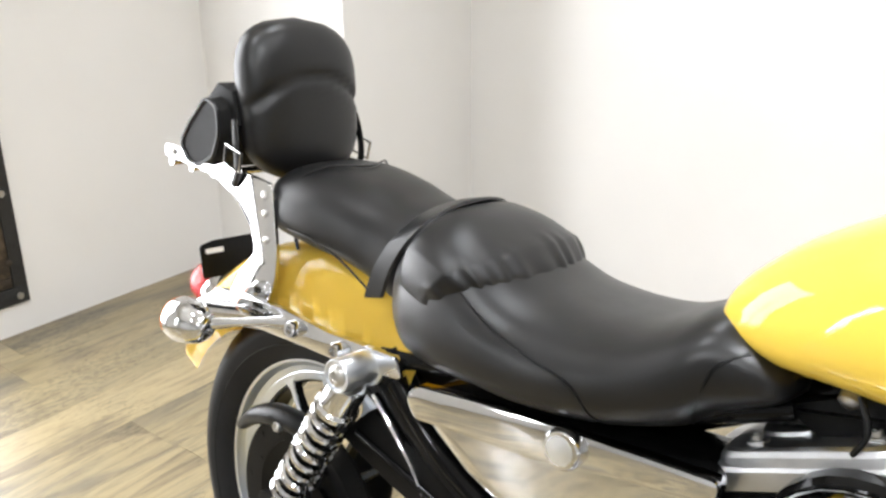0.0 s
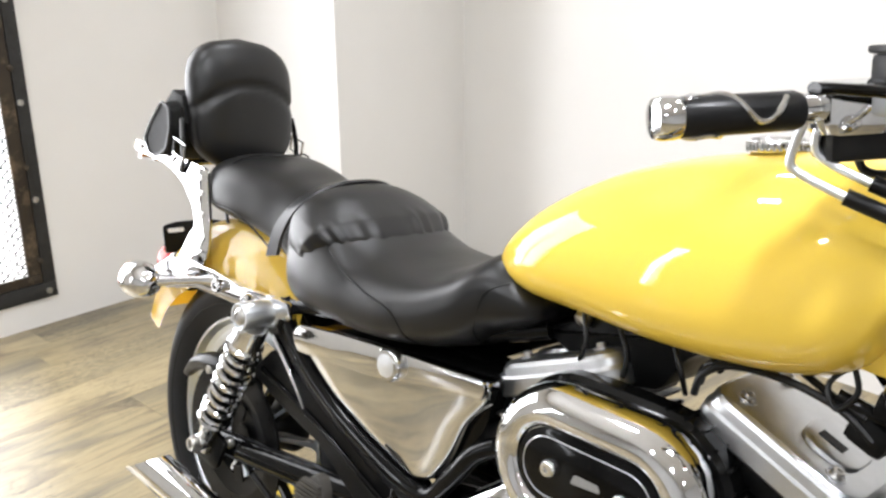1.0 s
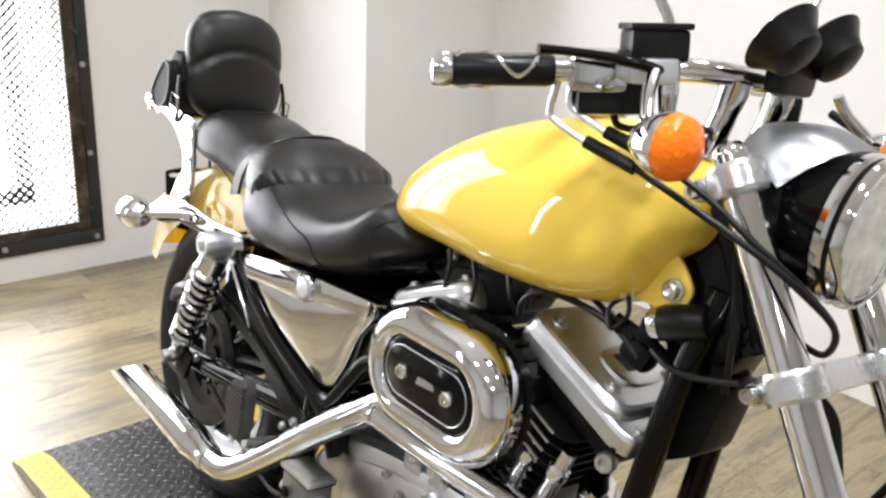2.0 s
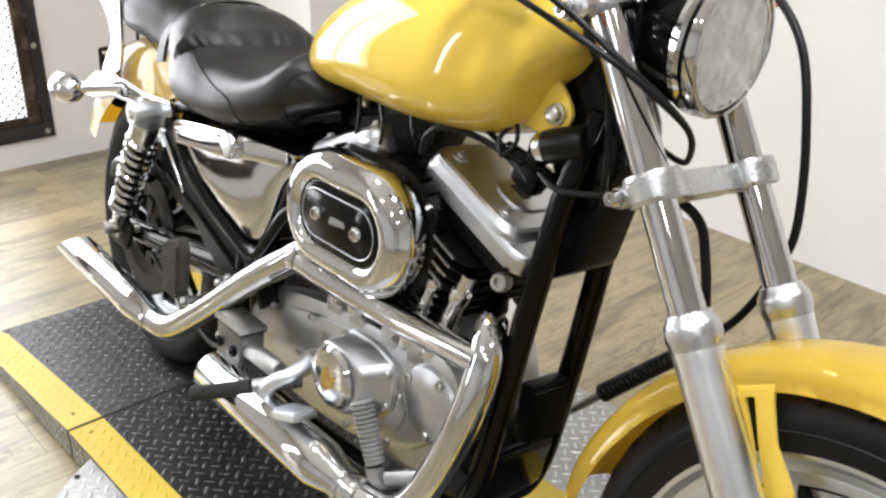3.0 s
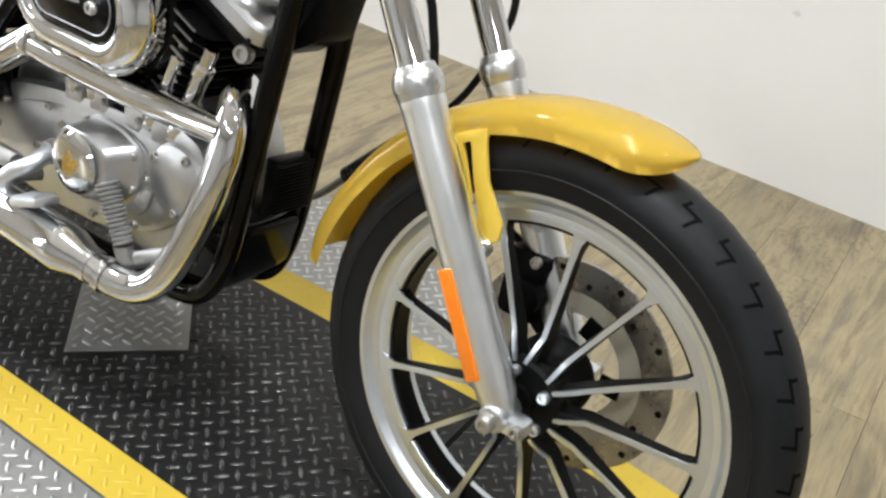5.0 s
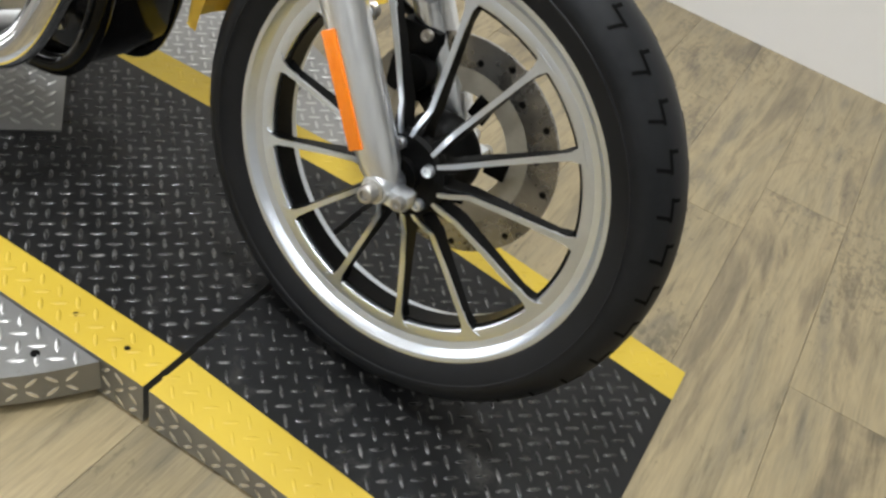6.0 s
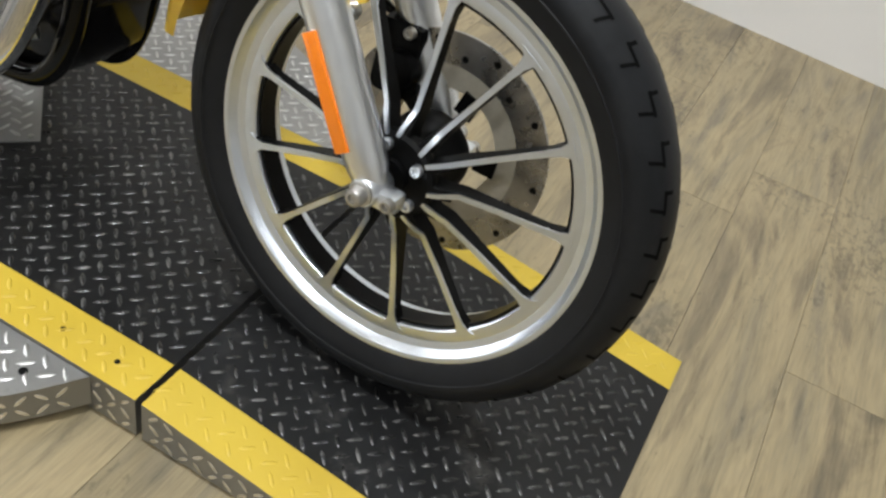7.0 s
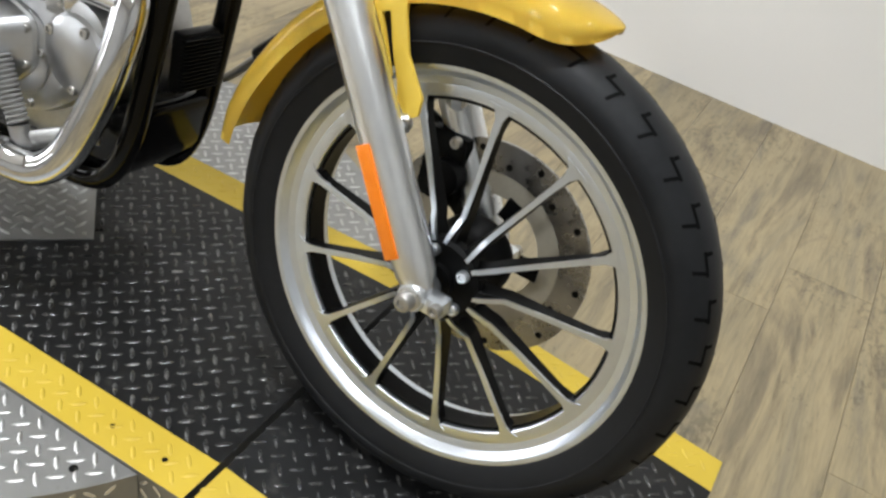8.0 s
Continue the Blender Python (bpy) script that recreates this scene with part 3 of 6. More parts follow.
def tread_skirt(name, place, us, rows, material):
    """Raised bars on an upright skirt; place(u, v) gives the point, and its directions along and up and out."""
    bm = bmesh.new()
    for i, u in enumerate(us):
        for j, v in enumerate(rows):
            o, du, dv, n = place(u, v)
            if o is None:
                continue
            a = radians(45 if (i + j) % 2 else 135)
            d = du * math.cos(a) + dv * math.sin(a)
            w = du * -math.sin(a) + dv * math.cos(a)
            ln, wd, h = 0.0115, 0.0030, 0.0018
            pts = (o - d * ln, o - d * ln * 0.45 - w * wd, o + d * ln * 0.45 - w * wd, o + d * ln, o + d * ln * 0.45 + w * wd, o - d * ln * 0.45 + w * wd, o - d * ln * 0.6 + n * h, o + d * ln * 0.6 + n * h)
            V = [bm.verts.new(p) for p in pts]
            for f in ((0, 1, 6), (1, 2, 7, 6), (2, 3, 7), (3, 4, 7), (4, 5, 6, 7), (5, 0, 6)):
                bm.faces.new([V[k] for k in f])
    return tagged(part(name, bm, material, table, smooth=True, angle=80), kind="stuff")


def straight(u, v):
    top = deck_z(u)
    if v > top - 0.010 or near_gap(u):
        return None, None, None, None
    return Vector((u, DY0 - 0.0004, v)), Vector((1, 0, 0)), Vector((0, 0, 1)), Vector((0, -1, 0))


def round_(u, v):
    c, s = math.cos(u), math.sin(u)
    if CY + CR * s > DY0 - 0.01:
        return None, None, None, None
    return Vector((CX + CR * c, CY + CR * s, v)), Vector((-s, c, 0)), Vector((0, 0, 1)), Vector((c, s, 0))


tread_skirt("skirt_tread", straight, [RX0 + 0.02 + 0.0228 * i for i in range(105)], (-0.060, -0.038, -0.016), SKIRT_BAR)
tread_skirt("rim_tread", round_, [radians(180) + 0.04 * i for i in range(79)], (-0.045, -0.022), SKIRT_BAR)

# ---------------------------------------------------------------- motorcycle
# x forward, y to its left, z up from the deck under the rear axle; it leans on its side stand.
bike = thing("motorcycle", "yellow cruiser motorcycle with chrome exhausts and black leather seats", "motorcycle", pose(0, 0.057, 0, -7.8, 0, -2.7))
RA = Vector((-0.042, 0, 0.293))
FA = Vector((1.509, 0, 0.294))


def wheel(name, c, r_tyre, w_tyre, r_rim, w_rim, spokes, phase, hub_face, label):
    """A cast wheel; its spokes slope out from the rim to a hub that stands hub_face proud of the middle."""
    k = hub_face
    hub = part(name, lathe([(0.016, -k - 0.006), (0.0225, -k - 0.006), (0.0235, -k + 0.001), (0.050, -k + 0.001), (0.0545, -k + 0.005), (0.0555, -k + 0.016), (0.050, -k + 0.026), (0.042, -0.012), (0.042, 0.012), (0.050, k - 0.026), (0.0555, k - 0.016), (0.0545, k - 0.005), (0.050, k - 0.001), (0.0235, k - 0.001), (0.0225, k + 0.006), (0.016, k + 0.006)], c, (0, 1, 0), 40), BLACK_SATIN, bike, label)
    hw = w_tyre / 2
    side_r = r_rim + 0.004
    prof = []
    for k in range(25):
        a = math.pi * (k / 24)
        y = -hw * math.cos(a)
        s = math.sin(a)
        prof.append((side_r + (r_tyre - side_r) * s ** 0.62, y * (1.0 if s > 0.3 else 0.80 + 0.2 * s / 0.3)))
    prof += [(side_r - 0.012, hw * 0.62), (side_r - 0.012, -hw * 0.62)]
    tyre = part("tyre", lathe(prof, c, (0, 1, 0), 96, closed=True), RUBBER, hub, "black road tyre with blocky tread grooves")
    # tread grooves: stepped strips along both shoulders, coloured dark for the shade in them
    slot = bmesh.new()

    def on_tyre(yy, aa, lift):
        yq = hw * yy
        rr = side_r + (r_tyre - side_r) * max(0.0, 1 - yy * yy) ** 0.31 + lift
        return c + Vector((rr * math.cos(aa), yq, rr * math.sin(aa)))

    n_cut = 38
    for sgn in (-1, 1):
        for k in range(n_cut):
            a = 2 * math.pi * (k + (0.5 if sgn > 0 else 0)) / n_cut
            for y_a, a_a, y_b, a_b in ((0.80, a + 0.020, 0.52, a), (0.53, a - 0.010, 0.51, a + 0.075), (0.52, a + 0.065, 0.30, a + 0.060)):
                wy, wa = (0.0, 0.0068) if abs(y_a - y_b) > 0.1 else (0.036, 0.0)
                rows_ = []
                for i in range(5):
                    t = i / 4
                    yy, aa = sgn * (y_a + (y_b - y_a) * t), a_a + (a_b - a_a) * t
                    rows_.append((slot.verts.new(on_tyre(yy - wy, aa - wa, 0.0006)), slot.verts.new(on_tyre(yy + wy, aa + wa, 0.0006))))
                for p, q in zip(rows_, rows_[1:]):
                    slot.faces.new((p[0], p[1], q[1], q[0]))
    tagged(part("groove_shade_strips", slot, GROOVE_SHADE, hub, "flat dark strips for the shade in the tread grooves"), kind="stuff")
    for dr in (0.022,):
        for sg in (-1, 1):
            rr = side_r + dr
            yy = -sg * hw * (1 - min(1.0, (dr / (r_tyre - side_r)) ** (1 / 0.62)) ** 2) ** 0.5
            part("sidewall_rib", lathe([(rr - 0.0012, yy), (rr, yy - sg * 0.0012), (rr + 0.0012, yy)], c, (0, 1, 0), 96, closed=True), RUBBER, tyre)
    h = w_rim / 2
    lip = [(r_rim - 0.039, h * 0.50), (r_rim - 0.0385, h * 0.60), (r_rim - 0.037, h * 0.64), (r_rim - 0.025, h * 0.68), (r_rim - 0.0235, h * 0.67), (r_rim - 0.014, h * 0.74), (r_rim - 0.009, h * 0.86), (r_rim - 0.006, h * 0.97), (r_rim - 0.003, h), (r_rim + 0.004, h), (r_rim + 0.006, h * 0.8)]
    part("rim", lathe([(r, -y) for r, y in lip] + [(r_rim - 0.012, -h * 0.7), (r_rim - 0.012, h * 0.7)] + list(reversed(lip)) + [(r_rim - 0.040, 0)], c, (0, 1, 0), 96, closed=True), RIM, hub, "machined bare aluminium rim", angle=25)
    part("rim_well", lathe([(r_rim - 0.0385, -h * 0.49), (r_rim - 0.0385, h * 0.26), (r_rim - 0.0430, h * 0.25), (r_rim - 0.0430, -h * 0.48)], c, (0, 1, 0), 96, closed=True), BLACK_SATIN, hub)
    # one cast spoke with its bright machined face, then its copies round the hub
    r0, r1 = 0.046, r_rim - 0.037
    h0 = hub_face - 0.003
    body = bmesh.new()
    e0 = h * 0.64
    sec = [(r0, 0.0085, h0, h0 - 0.030), (r0 + 0.016, 0.0074, h0 - 0.004, h0 - 0.028), (r0 + 0.036, 0.0062, e0 + 0.0065, e0 - 0.014), ((r0 + r1) / 2, 0.0048, e0 + 0.003, e0 - 0.014), (r1 - 0.024, 0.0046, e0 + 0.001, e0 - 0.014), (r1 - 0.008, 0.0075, e0 - 0.001, e0 - 0.015), (r1 + 0.003, 0.0160, e0 - 0.001, e0 - 0.016)]
    for yy in (-1,):
        # wider towards the middle of the wheel, narrow at the bright face
        skin(body, [[Vector((r, yy * lo, -w * 1.12)), Vector((r, yy * d, -w * 0.8)), Vector((r, yy * d, w * 0.8)), Vector((r, yy * lo, w * 1.12))] for r, w, d, lo in sec])
    bmesh.ops.bevel(body, geom=[e for e in body.edges], offset=0.0010, segments=1, affect="EDGES")
    spoke_me = finish("spoke", body, BLACK_SATIN)
    faces = []
    for sg in (-1, 1):
        f = bmesh.new()
        line = [(r1 + 0.006, 0.0, 0.0165, e0 + 0.0004), (r1 - 0.001, 0.0, 0.0085, e0 + 0.0004), (r1 - 0.010, 0.0, 0.0048, e0 + 0.0006), (r1 - 0.030, 0.0, 0.0037, e0 + 0.0018), ((r0 + r1) / 2, 0.0, 0.0034, e0 + 0.0036), (r0 + 0.037, 0.0, 0.0032, e0 + 0.0070), (r0 + 0.030, sg * 0.001, 0.0032, e0 + 0.0125), (r0 + 0.012, sg * 0.004, 0.0029, h0 - 0.0010), (r0 + 0.004, sg * 0.005, 0.0026, h0 + 0.0008)]
        for yy in (-1,):
            ring = []
            for r, z, wd, dd in line:
                ring.append([Vector((r, yy * (dd + 0.0012), z - wd)), Vector((r, yy * (dd + 0.0012), z + wd)), Vector((r, yy * (dd - 0.003), z + wd)), Vector((r, yy * (dd - 0.003), z - wd))])
            skin(f, ring)
        faces.append(finish("spoke_face", f, RIM))
    for k in range(spokes):
        a = phase - 2 * math.pi * k / spokes
        m = Matrix.Translation(c) @ Matrix.Rotation(-a, 4, "Y")
        shared("spoke", spoke_me, hub, m)
        shared("spoke_face", faces[k % 2], hub, m)
    return hub


def disc(hub, c, y, r, steel=None):
    n = 12
    part("brake_disc", lathe([(r, y - 0.0025), (r, y + 0.0025), (r * 0.72, y + 0.0025), (r * 0.72, y - 0.0025)], c, (0, 1, 0), 72, closed=True), steel or DISC, hub, "worn drilled steel brake disc")
    part("disc_carrier", lathe([(r * 0.72, y - 0.002), (r * 0.72, y + 0.002), (r * 0.53, y + 0.008), (r * 0.50, y + 0.008), (r * 0.50, y + 0.004), (r * 0.53, y + 0.004)], c, (0, 1, 0), 48, closed=True), steel or DISC_RING, hub, "pale dished ring of the brake disc", angle=25)
    for k in range(5):
        a = 2 * math.pi * k / 5
        part("carrier_arm", box((0, 0, 0), (r * 0.2, 0.004, 0.026), None, Matrix.Translation(c + Vector((0, y, 0))) @ Matrix.Rotation(a, 4, "Y") @ Matrix.Translation((r * 0.44, 0, 0))), BLACK_SATIN, hub)
    pit = finish("disc_hole", lathe([(0, -0.0031), (0.0045, -0.0031), (0.0045, 0.0031), (0, 0.0031)], (0, 0, 0), (0, 1, 0), 12), BLACK_SATIN)
    for k in range(20):
        a = 2 * math.pi * k / 20
        rr = r * (0.8 if k % 2 else 0.92)
        shared("disc_hole", pit, hub, Matrix.Translation(c + Vector((rr * math.cos(a), y, rr * math.sin(a)))))


front_wheel = wheel("front_wheel", FA, 0.322, 0.108, 0.254, 0.080, 13, 2.019, 0.052, "thirteen-spoke cast front wheel, black with bright machined faces")
disc(front_wheel, FA, 0.075, 0.146)
for k in range(5):
    a = radians(36) - 2 * math.pi * k / 5
    part("hub_bolt", bolt_head(FA + Vector((0.040 * math.cos(a), -0.0505, 0.040 * math.sin(a))), (0, -1, 0), 0.0078, 0.009), ALU_SATIN, front_wheel)
rear_wheel = wheel("rear_wheel", RA, 0.316, 0.138, 0.222, 0.100, 13, 1.2, 0.056, "thirteen-spoke cast rear wheel, black with bright rim")
disc(rear_wheel, RA, -0.080, 0.146, BLACK_SATIN)

# fork -----------------------------------------------------------
FD = Vector((0.387, 0, -0.625)).normalized()     # down along the legs
FN = Vector((0.625, 0, 0.387)).normalized()      # forward, square to the legs


def leg(y, z):
    k = (0.942 - z) / 0.625
    return Vector((1.110 + 0.387 * k, y, z))


fork = part("fork", lathe([(0.028, 0), (0.030, 0.004), (0.030, 0.196), (0.028, 0.2)], Vector((1.02, 0, 0.905)), FD, 24), BLACK, bike, "chrome telescopic fork with bare aluminium sliders")
for y in (-0.09, 0.09):
    o = leg(y, 0.952)
    part("stanchion", lathe([(0.0195, 0.0), (0.0195, 0.45)], o, FD, 28), CHROME, fork, "bright chrome fork tube")
    part("fork_cap", lathe([(0.019, 0), (0.019, -0.006), (0.014, -0.012), (0, -0.013)], o, FD, 20), CHROME, fork)
    s = leg(y, 0.634)
    part("slider", lathe([(0.0270, 0.026), (0.0272, 0.030), (0.0262, 0.040), (0.0260, 0.060), (0.0260, 0.34), (0.0240, 0.375), (0.018, 0.395), (0.010, 0.40)], s, FD, 40), SLIDER, fork, "bare aluminium fork slider", angle=25)
    part("dust_cover", lathe([(0.0198, -0.012), (0.0235, -0.011), (0.0250, -0.006), (0.0285, -0.001), (0.0298, 0.004), (0.0298, 0.014), (0.0290, 0.018), (0.0270, 0.025), (0.0268, 0.029)], s, FD, 40), CLAMP, fork, "stepped bright dust cover", angle=30)
    sg = -1 if y < 0 else 1
    e = Vector((FA.x, y, FA.z))
    part("axle_clamp", lathe([(0.0160, -0.022), (0.0180, -0.019), (0.0180, 0.019), (0.0160, 0.022)], e, (0, 1, 0), 28), ALU_SATIN, fork)
    part("axle_nut", lathe([(0.0145, 0), (0.0145, 0.004), (0.0112, 0.005), (0.0112, 0.016), (0.0095, 0.019), (0.006, 0.020), (0.005, 0.016), (0, 0.016)], e + Vector((0, sg * 0.021, 0)), (0, sg, 0), 14), STEEL, fork)
    part("clamp_foot", box((0, 0, 0), (0.040, 0.030, 0.024), None, Matrix.Translation(e + Vector((0.020, 0, -0.004))), bevel=0.009), ALU_SATIN, fork)
    part("pinch_bolt", bolt_head(e + Vector((0.032, sg * 0.012, -0.002)), (0, sg, 0), 0.0085, 0.010), STEEL, fork)
    # reflector stuck to the slider's side
    rm = Matrix.Translation(leg(y, 0.393) + Vector((0, sg * 0.0262, 0)) - FN * 0.009) @ Matrix.Rotation(radians(-31.8), 4, "Y")
    part("reflector", box((0, 0, 0), (0.0185, 0.006, 0.134), None, rm, bevel=0.0025), ORANGE_REFLECTOR, fork, "amber side reflector")


def clamp(z, name, thick):
    bm = bmesh.new()
    c0 = leg(0, z)
    m = Matrix.Translation(c0 - FN * 0.004) @ Matrix.Rotation(radians(-31.8), 4, "Y")
    box((-0.012, 0, 0), (0.05, 0.15, thick), bm, m, bevel=0.008)
    for y in (-0.09, 0.09):
        lathe([(0.029, -thick * 0.5), (0.031, -thick * 0.35), (0.031, thick * 0.35), (0.029, thick * 0.5)], leg(y, z), FD, 28, bm)
    ob = part(name, bm, CLAMP, fork, "cast aluminium fork clamp", angle=20)
    for y in (-0.09, 0.09):
        sg = -1 if y < 0 else 1
        lug = bmesh.new()
        lathe([(0.010, -0.020), (0.012, -0.017), (0.012, 0.018), (0.010, 0.022)], leg(y, z) - FN * 0.030 + Vector((0, sg * 0.006, 0)), (0, 1, 0), 18, lug)
        part("pinch_lug", lug, CLAMP, ob)
        part("bolt", bolt_head(leg(y, z) - FN * 0.030 + Vector((0, sg * 0.028, 0)), (0, sg, 0), 0.009, 0.01), CHROME, ob)
    return ob


clamp(0.755, "lower_clamp", 0.031)
clamp(0.930, "upper_clamp", 0.032)

# front fender -----------------------------------------------------
ff = bmesh.new()
rings = []
a0, a1 = radians(74), radians(175)
for i in range(49):
    t = (i / 48) ** 1.5
    a = a0 + (a1 - a0) * t
    nose = math.sqrt(max(0.0, 1 - (1 - min(1.0, 0.0005 + t / 0.10)) ** 2))      # rounds the front end in plan
    tail_ = min(1.0, 0.80 + 2.4 * (1 - t))
    r = 0.344 + 0.008 * max(0.0, (t - 0.75) / 0.25)
    hw = 0.062 * nose * tail_
    depth = 0.037 * (0.06 + 0.94 * nose) * tail_
    u = Vector((math.cos(a), 0, math.sin(a)))
    ring = []
    for k in range(21):
        b = math.pi * k / 20
        ring.append(FA + u * (r + 0.014 - depth * (1 - math.sin(b) ** 0.6)) + Vector((0, -hw * math.copysign(abs(math.cos(b)) ** 0.8, math.cos(b)), 0)))
    rings.append(ring)
skin(ff, rings, closed_ring=False, caps=False)
bmesh.ops.solidify(ff, geom=ff.faces[:], thickness=0.0022)
fender = part("front_fender", ff, YELLOW, bike, "glossy yellow front fender", angle=60)
for sg in (-1, 1):
    y = sg * 0.0595
    br = slab(rounded([(1.338, 0.574), (1.389, 0.600), (1.393, 0.578), (1.406, 0.540), (1.436, 0.499), (1.436, 0.478), (1.422, 0.470), (1.406, 0.486), (1.400, 0.506), (1.388, 0.532), (1.372, 0.578), (1.362, 0.572), (1.392, 0.508), (1.384, 0.504), (1.350, 0.570)], 0.003), 0.006, side(y + 0.003), bevel=0.0012)
    part("fender_bracket", br, YELLOW, fender)
    part("fender_bolt", bolt_head((1.425, y + sg * 0.002, 0.466), (0, sg, 0), 0.008, 0.010), STEEL, fender)
    part("fender_lug", tube([(1.425, y, 0.466), (1.408, sg * 0.075, 0.462), (1.392, sg * 0.088, 0.468)], 0.011, 12), ALU_SATIN, fender)

# front brake caliper on the far leg
cal = box((1.425, 0.085, 0.378), (0.062, 0.06, 0.10), None, None, bevel=0.014)
caliper = part("brake_caliper", cal, BLACK_SATIN, bike, "black brake caliper")
part("caliper_piston", lathe([(0.022, -0.012), (0.024, -0.01), (0.024, 0.02), (0.02, 0.022)], (1.438, 0.058, 0.372), (0, -1, 0), 24), BLACK_SATIN, caliper)
for z in (0.335, 0.42):
    part("bolt", bolt_head((1.44, 0.054, z), (0, -1, 0), 0.008, 0.008), STEEL, caliper)

# tank -----------------------------------------------------------
def body_loft(secs, seg=36, power=2.4, low=2.0):
    """Rings (x, half width, top, bottom, height of the widest line 0..1) into a closed body."""
    rings = []
    for x, w, t, b, mid in secs:
        zc = b + (t - b) * mid
        ring = []
        for k in range(seg):
            a = 2 * math.pi * k / seg
            ca, sa = math.cos(a), math.sin(a)
            p = power if sa > 0 else low
            y = w * math.copysign(abs(ca) ** (2 / p), ca)
            z = zc + (t - zc if sa > 0 else zc - b) * math.copysign(abs(sa) ** (2 / p), sa)
            ring.append(Vector((x, y, z)))
        rings.append(ring)
    return rings


def spline_secs(secs, per=4):
    out = []
    n = len(secs)
    for i in range(n - 1):
        a, b, c, d = secs[max(i - 1, 0)], secs[i], secs[i + 1], secs[min(i + 2, n - 1)]
        for k in range(per):
            t = k / per
            out.append(tuple(0.5 * (2 * q + (r - p) * t + (2 * p - 5 * q + 4 * r - s) * t * t + (3 * q - p - 3 * r + s) * t ** 3) for p, q, r, s in zip(a, b, c, d)))
    out.append(secs[-1])
    return out


tk = bmesh.new()
secs = [(0.526, 0.026, 0.774, 0.748, 0.5), (0.533, 0.054, 0.792, 0.741, 0.45), (0.552, 0.080, 0.818, 0.735, 0.42), (0.60, 0.104, 0.860, 0.730, 0.4), (0.68, 0.121, 0.905, 0.729, 0.4),
        (0.78, 0.132, 0.940, 0.725, 0.38), (0.88, 0.136, 0.959, 0.730, 0.37), (0.955, 0.130, 0.966, 0.742, 0.38), (1.0, 0.118, 0.963, 0.768, 0.38), (1.03, 0.104, 0.956, 0.815, 0.42), (1.06, 0.084, 0.940, 0.842, 0.45), (1.075, 0.045, 0.916, 0.865, 0.5)]
skin(tk, body_loft(spline_secs(secs), 40, 2.3, 2.6))
tank = part("fuel_tank", tk, YELLOW, bike, "glossy yellow peanut fuel tank", angle=70)
part("filler_cap", lathe([(0.028, 0), (0.030, 0.003), (0.030, 0.011), (0.026, 0.016), (0.012, 0.018), (0, 0.018)], (0.855, -0.01, 0.954), (-0.14, 0, 1), 36), CHROME, tank, "chrome filler cap")
kn = bmesh.new()
for k in range(30):
    a = 2 * math.pi * k / 30
    lathe([(0.0022, 0), (0.0022, 0.009), (0.0012, 0.0105)], Vector((0.8548, -0.01, 0.956)) + Vector((0.030 * math.cos(a), 0.030 * math.sin(a), 0.0042 * math.cos(a))), (-0.14, 0, 1), 6, kn)
tagged(part("cap_knurl", kn, CHROME, tank), kind="stuff")
for sg in (-1, 1):
    ear = slab(rounded([(0.955, 0.785), (0.985, 0.764), (1.026, 0.762), (1.058, 0.768), (1.070, 0.794), (1.053, 0.816), (1.028, 0.840), (1.020, 0.875), (0.96, 0.87)], 0.016), 0.006, side(sg * 0.047 + 0.003), bevel=0.002)
    part("mounting_ear", ear, YELLOW, tank)
    part("mounting_bolt", lathe([(0.0135, 0), (0.0135, 0.004), (0.010, 0.005), (0.010, 0.012), (0.007, 0.014), (0.004, 0.011), (0, 0.011)], (1.045, sg * 0.050, 0.790), (0, sg, 0), 18), STEEL, tank)
part("fuel_bung", lathe([(0.011, 0), (0.011, 0.008), (0.006, 0.012), (0, 0.012)], (0.668, -0.050, 0.726), (0, -0.7, -0.7), 16), STEEL, tank)

# seats -----------------------------------------------------------
st = bmesh.new()
SEAT = [(0.120, 0.098, 0.745, 0.632, 0.5), (0.135, 0.112, 0.770, 0.618, 0.45), (0.165, 0.130, 0.787, 0.606, 0.40), (0.21, 0.142, 0.782, 0.604, 0.38), (0.255, 0.147, 0.762, 0.606, 0.40), (0.29, 0.149, 0.744, 0.609, 0.42), (0.33, 0.149, 0.732, 0.608, 0.44),
        (0.39, 0.149, 0.728, 0.614, 0.46), (0.45, 0.145, 0.735, 0.624, 0.48), (0.495, 0.138, 0.754, 0.636, 0.48), (0.53, 0.130, 0.776, 0.648, 0.5), (0.555, 0.120, 0.782, 0.668, 0.5), (0.585, 0.110, 0.770, 0.684, 0.5), (0.61, 0.096, 0.750, 0.698, 0.5), (0.622, 0.075, 0.735, 0.708, 0.5)]
skin(st, body_loft(spline_secs(SEAT, 5), 44, 2.5, 3.2))
seat = part("rider_seat", st, LEATHER, bike, "black leather rider seat with a pleated hump", angle=70)
pst = bmesh.new()
secs = [(-0.150, 0.05, 0.770, 0.722, 0.5), (-0.143, 0.085, 0.790, 0.708, 0.5), (-0.11, 0.108, 0.806, 0.700, 0.45), (-0.05, 0.112, 0.811, 0.694, 0.42), (0.02, 0.105, 0.802, 0.686, 0.42), (0.07, 0.100, 0.790, 0.672, 0.42), (0.115, 0.100, 0.782, 0.652, 0.42), (0.14, 0.095, 0.768, 0.640, 0.45)]
skin(pst, body_loft(spline_secs(secs, 5), 40, 2.6, 3.0))
pseat = part("passenger_seat", pst, LEATHER, bike, "black leather passenger pad", angle=70)


def both(f):
    for sg in (-1, 1):
        f(sg)


